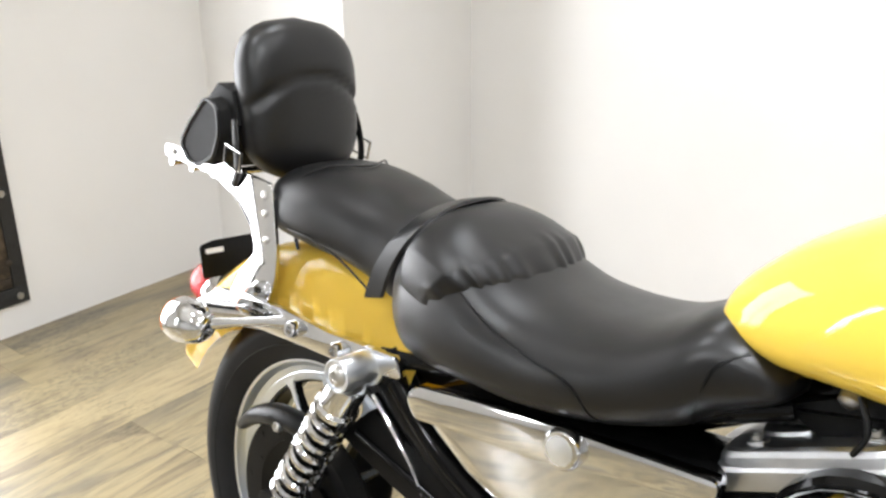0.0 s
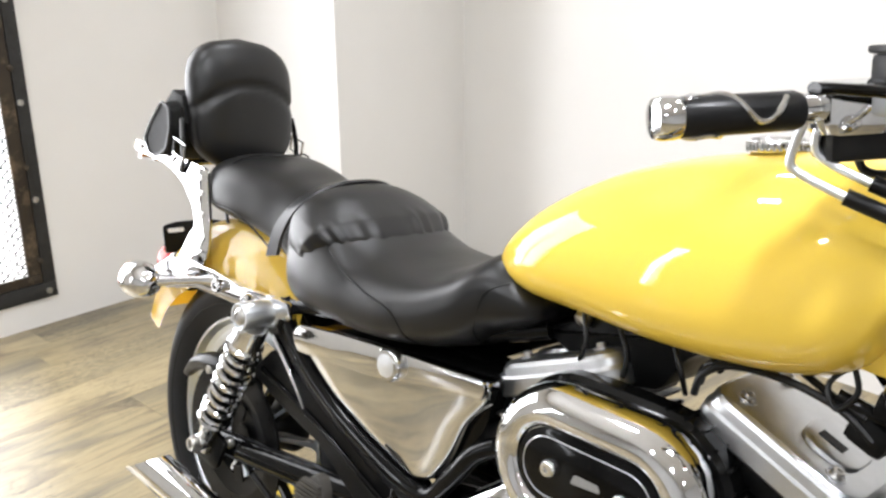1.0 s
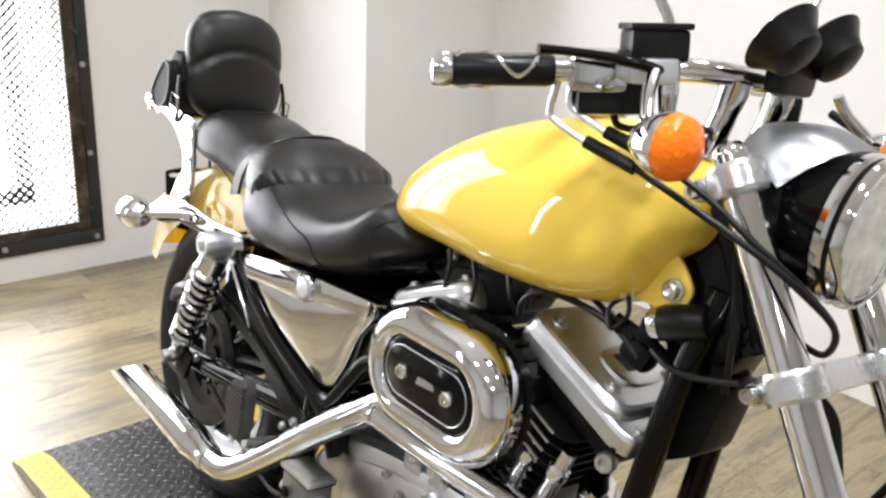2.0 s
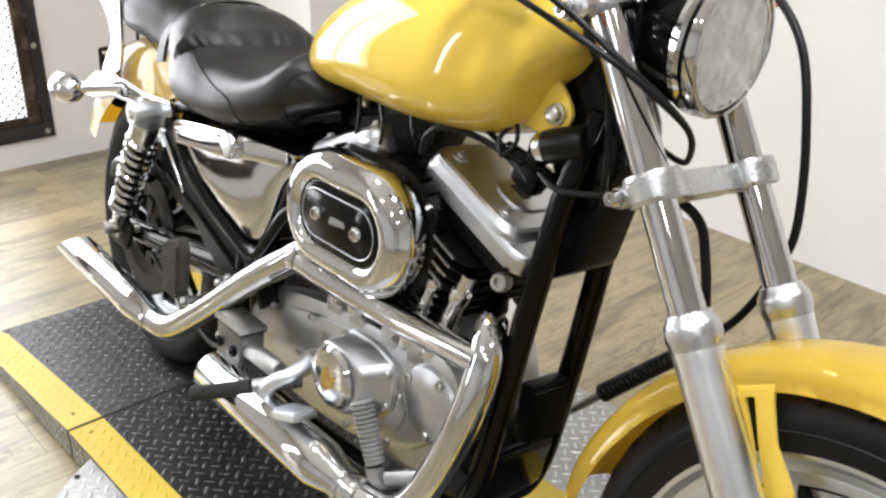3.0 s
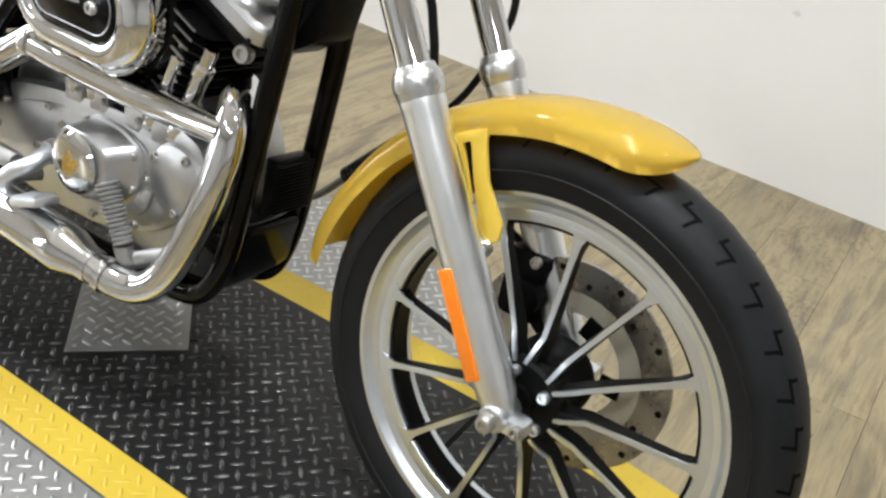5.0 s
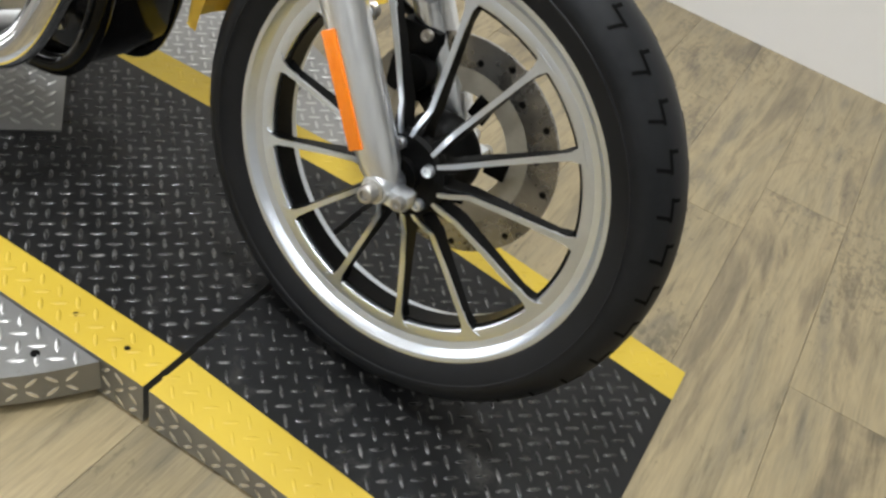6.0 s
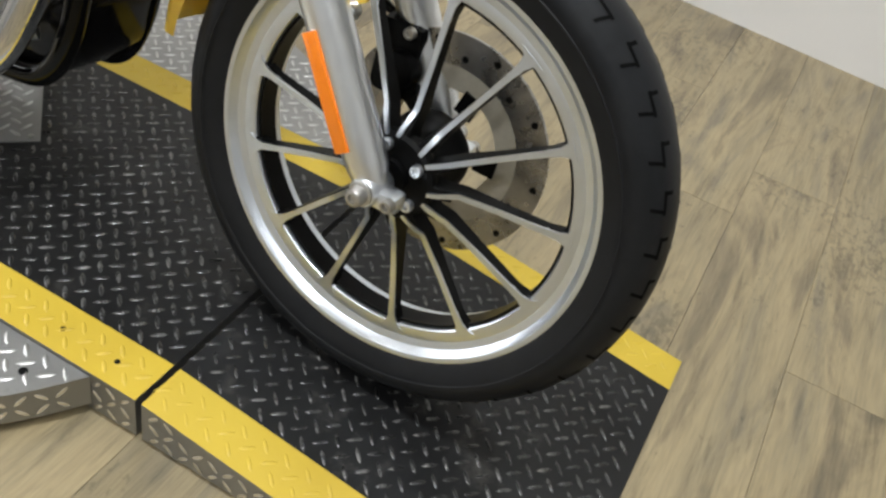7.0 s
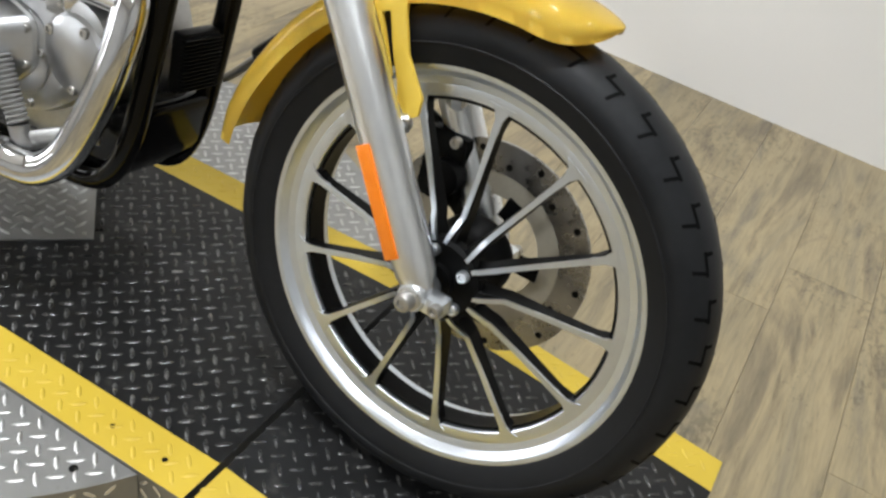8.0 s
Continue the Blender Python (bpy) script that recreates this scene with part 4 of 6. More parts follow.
def ribbed(a, b, r0, r1, n, bm=None, seg=16, flat=1.0):
    """A ribbed rubber sleeve between two points."""
    a, b = Vector(a), Vector(b)
    d = b - a
    prof = []
    for i in range(n):
        r = r0 + (r1 - r0) * i / n
        h = d.length * i / n
        s = d.length / n
        prof += [(r * 0.80, h), (r, h + 0.28 * s), (r, h + 0.62 * s), (r * 0.80, h + 0.92 * s)]
    prof = [(r0 * 0.5, 0)] + prof + [(r1 * 0.5, d.length)]
    return lathe(prof, a, d, seg, bm)


# seat trim: pleats on the hump, piping, strap ------------------------
def over_seat(x, a, lift=0.0015):
    """A point on the rider seat's surface at x, at the angle a from its right side over the top."""
    tab = spline_secs(SEAT, 5)
    for p, q in zip(tab, tab[1:]):
        if p[0] <= x <= q[0]:
            k = (x - p[0]) / (q[0] - p[0])
            _, w, t, b, mid = (u + (v - u) * k for u, v in zip(p, q))
            break
    zc = b + (t - b) * mid
    ca, sa = math.cos(a), math.sin(a)
    pw = 2.5 if sa > 0 else 3.2
    y = -(w + lift) * math.copysign(abs(ca) ** (2 / pw), ca)
    z = zc + ((t - zc) if sa > 0 else (zc - b)) * math.copysign(abs(sa) ** (2 / pw), sa) + (lift if sa > 0.2 else 0)
    return Vector((x, y, z))



both(lambda sg: part("seam", tube([(p.x, -sg * p.y if sg < 0 else p.y, p.z) for p in (over_seat(x, radians(a), 0.0004) for x, a in ((0.15, 55), (0.2, 42), (0.28, 30), (0.36, 18), (0.42, 4), (0.45, -25), (0.465, -60)))], 0.0016, 6), LEATHER, seat))
both(lambda sg: part("seam", tube([(p.x, -sg * p.y if sg < 0 else p.y, p.z) for p in (over_seat(x, radians(a), 0.0004) for x, a in ((0.585, 30), (0.56, 5), (0.545, -30), (0.535, -60)))], 0.0016, 6), LEATHER, seat))
# the hump: a padded, gathered cushion over the seat's rear
hm = bmesh.new()
rings = []
NK = 120
for i in range(37):
    t = i / 36
    x = 0.146 + 0.150 * t
    ring = []
    for k in range(NK + 1):
        f = k / NK
        a = radians(10 + 160 * f)
        edge = min(1.0, 7 * min(f, 1 - f)) ** 0.6 * min(1.0, 5 * t + 0.2, 6.0 * (1 - t)) ** 0.6
        fold = math.sin(f * 96 + 1.4 * math.sin(f * 23)) * (0.6 + 0.4 * math.sin(f * 37))
        pucker = 0.0021 * fold * max(0.0, (t - 0.70) / 0.30) ** 0.8 * min(1.0, 9 * (1 - t) + 0.25)
        xx = x - 0.085 * abs(2 * f - 1) ** 2 * t + 0.0025 * fold * max(0.0, (t - 0.8) / 0.2)
        ring.append(over_seat(max(0.135, xx), a, -0.003 + 0.016 * edge + pucker))
    rings.append(ring)
skin(hm, rings, closed_ring=False, caps=False)
part("hump_cushion", hm, LEATHER, seat, "gathered leather hump cushion", angle=75)
# grab strap across the joint of the two seats
strap = bmesh.new()
rings = []
for k in range(29):
    a = radians(-6 + 192 * k / 28)
    ca, sa = math.cos(a), math.sin(a)
    w, zc, t = 0.119, 0.695, 0.104
    p = Vector((0.112 + 0.042 * sa, -w * math.copysign(abs(ca) ** 0.82, ca), zc + t * math.copysign(abs(sa) ** 0.82, sa)))
    n = Vector((0, -ca, sa)).normalized()
    d = Vector((1, 0, 0.25))
    rings.append([p - d * 0.017, p - d * 0.014 + n * 0.004, p + d * 0.014 + n * 0.004, p + d * 0.017, p + d * 0.014 - n * 0.003, p - d * 0.014 - n * 0.003])
skin(strap, rings)
part("grab_strap", strap, LEATHER, bike, "black leather passenger strap", angle=50)
both(lambda sg: part("seam", tube([(-0.075, sg * 0.1115, 0.725), (-0.02, sg * 0.112, 0.722), (0.03, sg * 0.106, 0.705), (0.08, sg * 0.101, 0.676)], 0.0015, 6), LEATHER, pseat))
part("seam", tube([(-0.085 + 0.0, -0.108, 0.74), (-0.085, -0.098, 0.780), (-0.06, -0.06, 0.810), (-0.03, 0.0, 0.8125), (-0.06, 0.06, 0.810), (-0.085, 0.098, 0.780)], 0.0016, 6), LEATHER, pseat)

# rear fender -------------------------------------------------------
rf = bmesh.new()
spine = smooth_path([(0.20, 0, 0.665), (0.12, 0, 0.690), (0.0, 0, 0.702), (-0.10, 0, 0.694), (-0.20, 0, 0.655), (-0.29, 0, 0.585), (-0.348, 0, 0.515), (-0.380, 0, 0.446)], 6)
rings = []
for i, p in enumerate(spine):
    t = i / (len(spine) - 1)
    d = (spine[min(i + 1, len(spine) - 1)] - spine[max(i - 1, 0)]).normalized()
    n = Vector((-d.z, 0, d.x)) * (-1 if d.x > 0 else 1)
    n = Vector((d.z, 0, -d.x)) if d.x < 0 else Vector((-d.z, 0, d.x))
    hw = 0.106 - 0.024 * t
    depth = 0.115 - 0.055 * max(0.0, (t - 0.45) / 0.55)
    ring = []
    for k in range(21):
        b = math.pi * k / 20
        s = math.sin(b)
        ring.append(p - n * depth * (1 - s ** 0.42) + Vector((0, -hw * math.copysign(abs(math.cos(b)) ** 0.36, math.cos(b)), 0)))
    rings.append(ring)
skin(rf, rings, closed_ring=False, caps=False)
bmesh.ops.solidify(rf, geom=rf.faces[:], thickness=0.0025)
rfender = part("rear_fender", rf, YELLOW, bike, "glossy yellow rear fender", angle=60)


def strut(sg):
    y = sg * 0.116
    poly = rounded([(-0.30, 0.552), (-0.215, 0.602), (-0.07, 0.612), (0.03, 0.606), (0.155, 0.612), (0.168, 0.585), (0.09, 0.572), (-0.02, 0.570), (-0.12, 0.566), (-0.22, 0.540), (-0.29, 0.535)], 0.01)
    s = part("fender_strut", slab(poly, 0.012, side(y + 0.006), bevel=0.003), CHROME, rfender, "chrome fender strut")
    for x, z in ((-0.035, 0.593), (0.055, 0.590)):
        part("strut_bolt", bolt_head((x, y + sg * 0.006, z), (0, sg, 0), 0.012, 0.014), CHROME, s)
    part("signal_mount", tube([(-0.06, y, 0.592), (-0.085, sg * 0.135, 0.590), (-0.125, sg * 0.160, 0.582), (-0.166, sg * 0.180, 0.572)], (0.011, 0.0068, 0.0066, 0.010), 14), CHROME, s)
    sig = part("rear_turn_signal", lathe([(0.010, 0.045), (0.018, 0.040), (0.027, 0.026), (0.033, 0.006), (0.034, -0.010), (0.033, -0.020)], (-0.194, sg * 0.188, 0.570), (1, 0, 0.05), 32), CHROME, rfender, "chrome bullet turn signal with amber lens")
    part("lens", lathe([(0.031, -0.018), (0.031, -0.026), (0.024, -0.036), (0.01, -0.041), (0, -0.042)], (-0.194, sg * 0.188, 0.570), (1, 0, 0.05), 28), ORANGE, sig)


both(strut)
tl = bmesh.new()
lathe([(0.040, -0.02), (0.042, -0.012), (0.042, 0.02), (0.035, 0.036), (0.020, 0.044), (0, 0.046)], (-0.365, 0, 0.545), (-0.88, 0, 0.30), 28, tl)
for v in tl.verts:
    v.co.y *= 1.35
tail = part("tail_light", tl, RED, rfender, "red tail light lens")
tb = bmesh.new()
lathe([(0.043, -0.05), (0.044, -0.02), (0.043, -0.008)], (-0.361, 0, 0.546), (-0.88, 0, 0.30), 28, tb)
for v in tb.verts:
    v.co.y *= 1.35
part("tail_light_base", tb, CHROME, tail)
pl = slab(rounded([(-0.068, 0.575), (0.068, 0.575), (0.068, 0.628), (0.04, 0.634), (-0.04, 0.634), (-0.068, 0.628)], 0.006), 0.003, lambda u, v, w: Vector((-0.335 - w - 0.25 * (v - 0.6), u, v)), bevel=0.0008)
plate = part("plate_bracket", pl, PLASTIC, rfender, "black number-plate bracket")
part("bracket_slot", slab(rounded([(-0.060, 0.615), (-0.025, 0.615), (-0.025, 0.623), (-0.060, 0.623)], 0.003), 0.0012, lambda u, v, w: Vector((-0.3325 + w - 0.25 * (v - 0.6), u, v))), WALL, plate)

# sissy bar, rack, backrest, tool roll ---------------------------------
def sissy_side(sg):
    y = sg * 0.112
    poly = rounded([(-0.118, 0.592), (-0.094, 0.640), (-0.090, 0.685), (-0.098, 0.730), (-0.106, 0.782), (-0.165, 0.788), (-0.366, 0.799), (-0.371, 0.779), (-0.241, 0.769), (-0.186, 0.745), (-0.152, 0.712), (-0.140, 0.675), (-0.168, 0.648),
                    (-0.194, 0.605), (-0.236, 0.556), (-0.205, 0.540), (-0.150, 0.560)], 0.012)
    s = part("side_plate", slab(poly, 0.006, side(y + 0.003), bevel=0.0015), CHROME, sissy, "polished steel side plate")
    for x, z in ((-0.118, 0.738), (-0.114, 0.700), (-0.120, 0.765), (-0.345, 0.788)):
        part("rivet", lathe([(0.006, 0), (0.005, 0.003), (0, 0.004)], (x, y + sg * 0.003, z), (0, sg, 0), 12), STEEL, s)
    part("hole", slab(rounded([(-0.192, 0.580), (-0.176, 0.588), (-0.166, 0.576), (-0.180, 0.564), (-0.196, 0.568)], 0.004), 0.0015, side(y + (-0.002 if sg < 0 else 0.0045))), BLACK_SATIN, s)


sissy = part("sissy_bar", tube([(-0.19, -0.06, 0.93), (-0.195, 0, 0.945), (-0.19, 0.06, 0.93)], 0.006, 10), CHROME, bike, "chrome sissy bar with luggage rack")
both(sissy_side)
for x in (-0.358, -0.305, -0.250):
    part("rack_bar", tube([(x, -0.11, 0.770), (x, 0.11, 0.770)], 0.006, 12), CHROME, sissy)
pad = bmesh.new()
rings = []
for i in range(33):
    t = -1 + 2 * i / 32
    z = 0.884 + 0.120 * t
    w = 0.107 * max(0.0, 1 - abs(t) ** 4.2) ** 0.5
    w *= 1.0 + 0.02 * t
    d = 0.042 * max(0.0, 1 - abs(t) ** 3.4) ** 0.5 + 0.001
    lobe = 0.012 * math.exp(-((t - 0.25) / 0.10) ** 2)
    ring = []
    for k in range(40):
        a = 2 * math.pi * k / 40
        ca, sa = math.cos(a), math.sin(a)
        yy = max(w, 0.002) * math.copysign(abs(sa) ** 0.75, sa)
        fold = lobe * (1 if ca > 0 else 0) * (0.7 + 0.3 * math.cos(yy * 14))
        crease = 0.009 * math.exp(-((t - 0.34 + 0.9 * (yy / 0.107) ** 2 * 0.45) / 0.055) ** 2) if ca > 0 else 0
        gather = 0.0022 * math.sin(t * 46) * max(0, abs(yy) / 0.107 - 0.45) if ca > 0 and t < 0.1 else 0
        xx = d * math.copysign(abs(ca) ** 0.75, ca) - crease + gather
        ring.append(Vector((-0.200 - 0.16 * (z - 0.884) + xx, 0.008 + yy, z)))
    rings.append(ring)
skin(pad, rings)
backrest = part("backrest", pad, LEATHER, sissy, "stitched black leather backrest pad", angle=75)
bag = bmesh.new()
sect = [(-0.205, 0.84), (-0.212, 0.885), (-0.245, 0.896), (-0.292, 0.845), (-0.318, 0.805), (-0.296, 0.776), (-0.262, 0.772), (-0.22, 0.795)]
rings = []
for i in range(17):
    t = -1 + 2 * i / 16
    s = 0.80 + 0.2 * (1 - abs(t) ** 3)
    cx, cz = -0.262, 0.83
    rings.append([Vector((cx + (x - cx) * s, 0.126 * t, cz + (z - cz) * s)) for x, z in rounded(sect, 0.012)])
skin(bag, rings)
roll = part("tool_roll", bag, BAG_LEATHER, sissy, "black leather tool bag on the rack", angle=50)
for sg in (-1, 1):
    part("end_piping", tube([(-0.262 + (x + 0.262) * 0.82, sg * 0.1265, 0.83 + (z - 0.83) * 0.82) for x, z in rounded(sect, 0.012)], 0.003, 6, per=2, closed=True), LEATHER, roll)
    fl = slab([(-0.200, 0.85), (-0.215, 0.897), (-0.25, 0.905), (-0.298, 0.855), (-0.326, 0.815), (-0.305, 0.805), (-0.282, 0.842), (-0.248, 0.882), (-0.222, 0.84)], 0.06, side(sg * 0.075 + 0.03), bevel=0.004)
    part("flap", fl, BAG_LEATHER, roll)
    part("strap", tube([(-0.19, sg * 0.118, 0.86), (-0.18, sg * 0.122, 0.825), (-0.175, sg * 0.122, 0.79), (-0.19, sg * 0.118, 0.765)], 0.007, 8, flat=0.4), LEATHER, roll)
    bk = tube([(-0.196, sg * 0.127, 0.825), (-0.160, sg * 0.127, 0.817), (-0.165, sg * 0.127, 0.790), (-0.200, sg * 0.127, 0.798)], 0.0025, 8, per=1, closed=True)
    part("buckle", bk, CHROME, roll, "chrome roller buckle")
part("wire", tube([(-0.11, -0.06, 0.80), (-0.09, -0.075, 0.765), (-0.095, -0.08, 0.72), (-0.08, -0.085, 0.69)], 0.003, 8), PLASTIC, sissy)

# shocks ----------------------------------------------------------
def shock(sg):
    top, low = Vector((0.106, sg * 0.142, 0.580)), Vector((-0.040, sg * 0.140, 0.306))
    d = (low - top).normalized()
    s = part("shock_absorber", lathe([(0.012, 0.02), (0.0165, 0.03), (0.0165, 0.225), (0.016, 0.250), (0.016, 0.285), (0.010, 0.30)], top, d, 24), BLACK_SATIN, bike, "chrome rear shock absorber with exposed spring")
    part("upper_cover", lathe([(0.012, 0.016), (0.024, 0.020), (0.0265, 0.028), (0.0270, 0.060), (0.0310, 0.064), (0.0310, 0.071), (0.02, 0.071)], top, d, 28), CHROME, s)
    part("top_eye", lathe([(0.013, -0.027), (0.019, -0.027), (0.0195, -0.031), (0.0215, -0.031), (0.0225, -0.029), (0.0225, 0.024), (0.0265, 0.025), (0.0265, 0.031), (0.013, 0.031)], top + Vector((0, sg * 0.004, 0.004)), (0, 1 if sg < 0 else -1, 0), 32), ALU_SATIN, s)
    part("top_nut", lathe([(0.014, 0), (0.014, 0.003), (0.011, 0.006), (0.007, 0.0065), (0.006, 0.004), (0, 0.004)], top + Vector((0, sg * 0.031, 0.004)), (0, sg, 0), 20), STEEL, s)
    coil = []
    a, b = ring_axes(d)
    n = 8.0
    for k in range(int(n * 16) + 1):
        t = k / (n * 16)
        an = 2 * math.pi * n * t
        coil.append(top + d * (0.076 + 0.168 * t) + 0.0250 * (math.cos(an) * a + math.sin(an) * b))
    part("spring", tube(coil, 0.0060, 8, per=1), CHROME, s, "chrome coil spring")
    part("lower_cover", lathe([(0.028, 0.244), (0.031, 0.248), (0.029, 0.254), (0.020, 0.260), (0.018, 0.288), (0.012, 0.302)], top, d, 24), CHROME, s)
    part("lower_eye", lathe([(0.013, -0.018), (0.0155, -0.015), (0.0155, 0.015), (0.013, 0.018)], low, (0, 1, 0), 20), CHROME, s)
    part("lower_bolt", bolt_head(low + Vector((0, sg * 0.018, 0)), (0, sg, 0), 0.0135, 0.014), STEEL, s)


both(shock)

# frame and swingarm -------------------------------------------------
fr = part("frame", tube([(1.06, 0, 0.80), (0.98, 0, 0.80), (0.80, 0, 0.755), (0.62, 0, 0.70), (0.45, 0, 0.62), (0.20, 0, 0.62)], 0.026, 16), BLACK, bike, "gloss black tubular steel frame")


def frame_side(sg):
    part("downtube", tube([(1.092, sg * 0.028, 0.80), (1.078, sg * 0.05, 0.70), (1.060, sg * 0.06, 0.55), (1.036, sg * 0.064, 0.36), (1.018, sg * 0.066, 0.26), (0.985, sg * 0.068, 0.195), (0.93, sg * 0.07, 0.172), (0.80, sg * 0.074, 0.165), (0.55, sg * 0.09, 0.17), (0.45, sg * 0.10, 0.20), (0.42, sg * 0.10, 0.30), (0.43, sg * 0.10, 0.45)], 0.0165, 16), BLACK, fr)
    part("rear_rail", tube([(0.62, sg * 0.050, 0.695), (0.45, sg * 0.088, 0.645), (0.25, sg * 0.092, 0.620), (0.115, sg * 0.100, 0.595)], 0.014, 14), BLACK, fr)
    part("rear_stay", tube([(0.115, sg * 0.100, 0.60), (0.16, sg * 0.097, 0.545), (0.24, sg * 0.094, 0.485), (0.36, sg * 0.096, 0.440), (0.47, sg * 0.100, 0.405), (0.52, sg * 0.098, 0.34)], 0.020, 16, flat=1.5), BLACK_SATIN, fr)
    part("swingarm", tube([(-0.075, sg * 0.104, 0.290), (0.03, sg * 0.102, 0.304), (0.25, sg * 0.092, 0.332), (0.48, sg * 0.085, 0.365)], (0.019, 0.019, 0.020, 0.024), 16, flat=1.25), BLACK, fr)
    part("side_plate", slab(rounded([(0.048, 0.462), (0.108, 0.520), (0.240, 0.478), (0.348, 0.447), (0.440, 0.412), (0.500, 0.402), (0.485, 0.345), (0.440, 0.325), (0.352, 0.338), (0.240, 0.404), (0.140, 0.428)], 0.012), 0.022, side(sg * 0.100 + 0.011), bevel=0.005), BLACK_SATIN, fr)
    part("plate_rib", tube([(0.085, sg * 0.112, 0.478), (0.240, sg * 0.112, 0.436), (0.350, sg * 0.112, 0.395), (0.430, sg * 0.112, 0.366)], 0.0055, 10), BLACK, fr)
    part("axle_plate", slab(rounded([(-0.097, 0.263), (-0.012, 0.258), (0.018, 0.318), (-0.022, 0.333), (-0.087, 0.323)], 0.012), 0.008, side(sg * 0.132 + 0.004), bevel=0.002), BLACK_SATIN, fr)
    part("axle_nut", lathe([(0.018, 0), (0.018, 0.004), (0.013, 0.005), (0.013, 0.016), (0.008, 0.018), (0, 0.015)], (RA.x, sg * 0.128, RA.z), (0, sg, 0), 6), STEEL, fr)
    part("fender_support", tube([(0.115, sg * 0.112, 0.545), (0.155, sg * 0.113, 0.510), (0.190, sg * 0.113, 0.472), (0.210, sg * 0.112, 0.438)], (0.008, 0.008, 0.006, 0.003), 10, flat=0.4), CHROME, fr)


both(frame_side)
part("tank_cradle", tube([(0.150, -0.112, 0.575), (0.215, -0.114, 0.520), (0.300, -0.116, 0.475), (0.400, -0.118, 0.442), (0.465, -0.119, 0.428), (0.505, -0.119, 0.434), (0.540, -0.118, 0.478), (0.570, -0.114, 0.520), (0.600, -0.106, 0.540)], 0.0135, 16), BLACK, fr, "gloss black tube round the oil tank")
part("pivot_plate", slab(rounded([(0.445, 0.300), (0.565, 0.330), (0.580, 0.420), (0.530, 0.430), (0.450, 0.420), (0.430, 0.350)], 0.02), 0.020, side(-0.036), bevel=0.004), BLACK, fr)
for x, z in ((0.405, 0.352), (0.440, 0.322), (0.372, 0.330)):
    part("frame_bolt", bolt_head((x, -0.120, z), (0, -1, 0), 0.008, 0.009), STEEL, fr)
part("disc_bolt", bolt_head((0.012, -0.120, 0.318), (0, -1, 0), 0.0105, 0.010), STEEL, fr)
part("engine_mount", tube([(0.90, 0, 0.80), (0.88, -0.02, 0.735)], 0.02, 12), BLACK, fr)
neck = part("steering_head", lathe([(0.034, -0.012), (0.034, 0.14), (0.030, 0.155)], (1.045, 0, 0.905), FD, 28), BLACK, fr)
part("neck_gusset", slab(rounded([(1.03, 0.865), (1.085, 0.86), (1.135, 0.755), (1.11, 0.69), (1.06, 0.672), (1.035, 0.72), (0.98, 0.775), (0.97, 0.81)], 0.02), 0.068, side(0.034), bevel=0.01), BLACK, fr)
part("wiring_cover", slab(rounded([(1.045, 0.705), (1.128, 0.705), (1.108, 0.612), (1.045, 0.572)], 0.01), 0.064, side(0.032), bevel=0.005), BLACK_SATIN, fr, "black plastic wiring cover")
part("horn_bracket", tube([(1.05, -0.03, 0.70), (1.02, -0.05, 0.722), (0.98, -0.06, 0.735)], 0.008, 10), BLACK, fr)
coilb = part("ignition_housing", lathe([(0.018, -0.026), (0.021, -0.02), (0.021, 0.032), (0.018, 0.036)], (1.062, -0.050, 0.757), (1, 0.1, 0.35), 28), PLASTIC, fr, "black cylindrical ignition housing with chrome cap")
part("chrome_cap", lathe([(0.0205, 0), (0.020, 0.008), (0.014, 0.016), (0.006, 0.018), (0, 0.017)], (1.038, -0.0525, 0.7485), (-1, -0.3, -0.35), 28), CHROME, coilb)

# regulator on the downtubes, with its fins
reg = part("voltage_regulator", box((1.050, 0.004, 0.384), (0.020, 0.070, 0.086), None, None, bevel=0.004), BLACK_SATIN, bike, "black finned voltage regulator")
for k in range(14):
    part("fin", box((1.062, 0.004, 0.348 + k * 0.0055), (0.012, 0.070, 0.0018), None, None, bevel=0.0006), BLACK_SATIN, reg)
part("sump_guard", slab(rounded([(0.90, 0.162), (0.975, 0.176), (1.025, 0.225), (1.045, 0.320), (1.01, 0.320), (0.97, 0.30), (0.92, 0.27)], 0.025), 0.13, side(0.07), bevel=0.012), BLACK, bike, "black oil filter housing under the downtubes")

# engine ------------------------------------------------------------
eng = part("engine", slab(rounded([(0.46, 0.25), (0.50, 0.42), (0.62, 0.47), (0.72, 0.50), (0.88, 0.50), (0.97, 0.45), (1.0, 0.36), (0.965, 0.25), (0.88, 0.195), (0.60, 0.185)], 0.04), 0.13, side(0.07), bevel=0.012), ALU_CAST, bike, "air-cooled V-twin engine in bare aluminium")
gc = slab(rounded([(0.438, 0.300), (0.495, 0.366), (0.560, 0.388), (0.640, 0.404), (0.800, 0.424), (0.880, 0.420), (0.935, 0.444), (0.985, 0.430), (1.005, 0.384), (0.975, 0.320), (0.895, 0.258), (0.775, 0.220), (0.640, 0.210), (0.500, 0.216), (0.448, 0.250)], 0.03), 0.038, side(-0.062), bevel=0.013)
gear = part("gear_cover", gc, ALU, eng, "polished aluminium gear-case cover", angle=28)
ridge = slab(rounded([(0.540, 0.270), (0.560, 0.358), (0.66, 0.384), (0.82, 0.402), (0.88, 0.392), (0.905, 0.345), (0.885, 0.285), (0.78, 0.243), (0.66, 0.234), (0.58, 0.240)], 0.03), 0.006, side(-0.0985), bevel=0.004)
part("cover_panel", ridge, ALU, gear, angle=28)
TX, TZ = 0.785, 0.342
cone = bmesh.new()
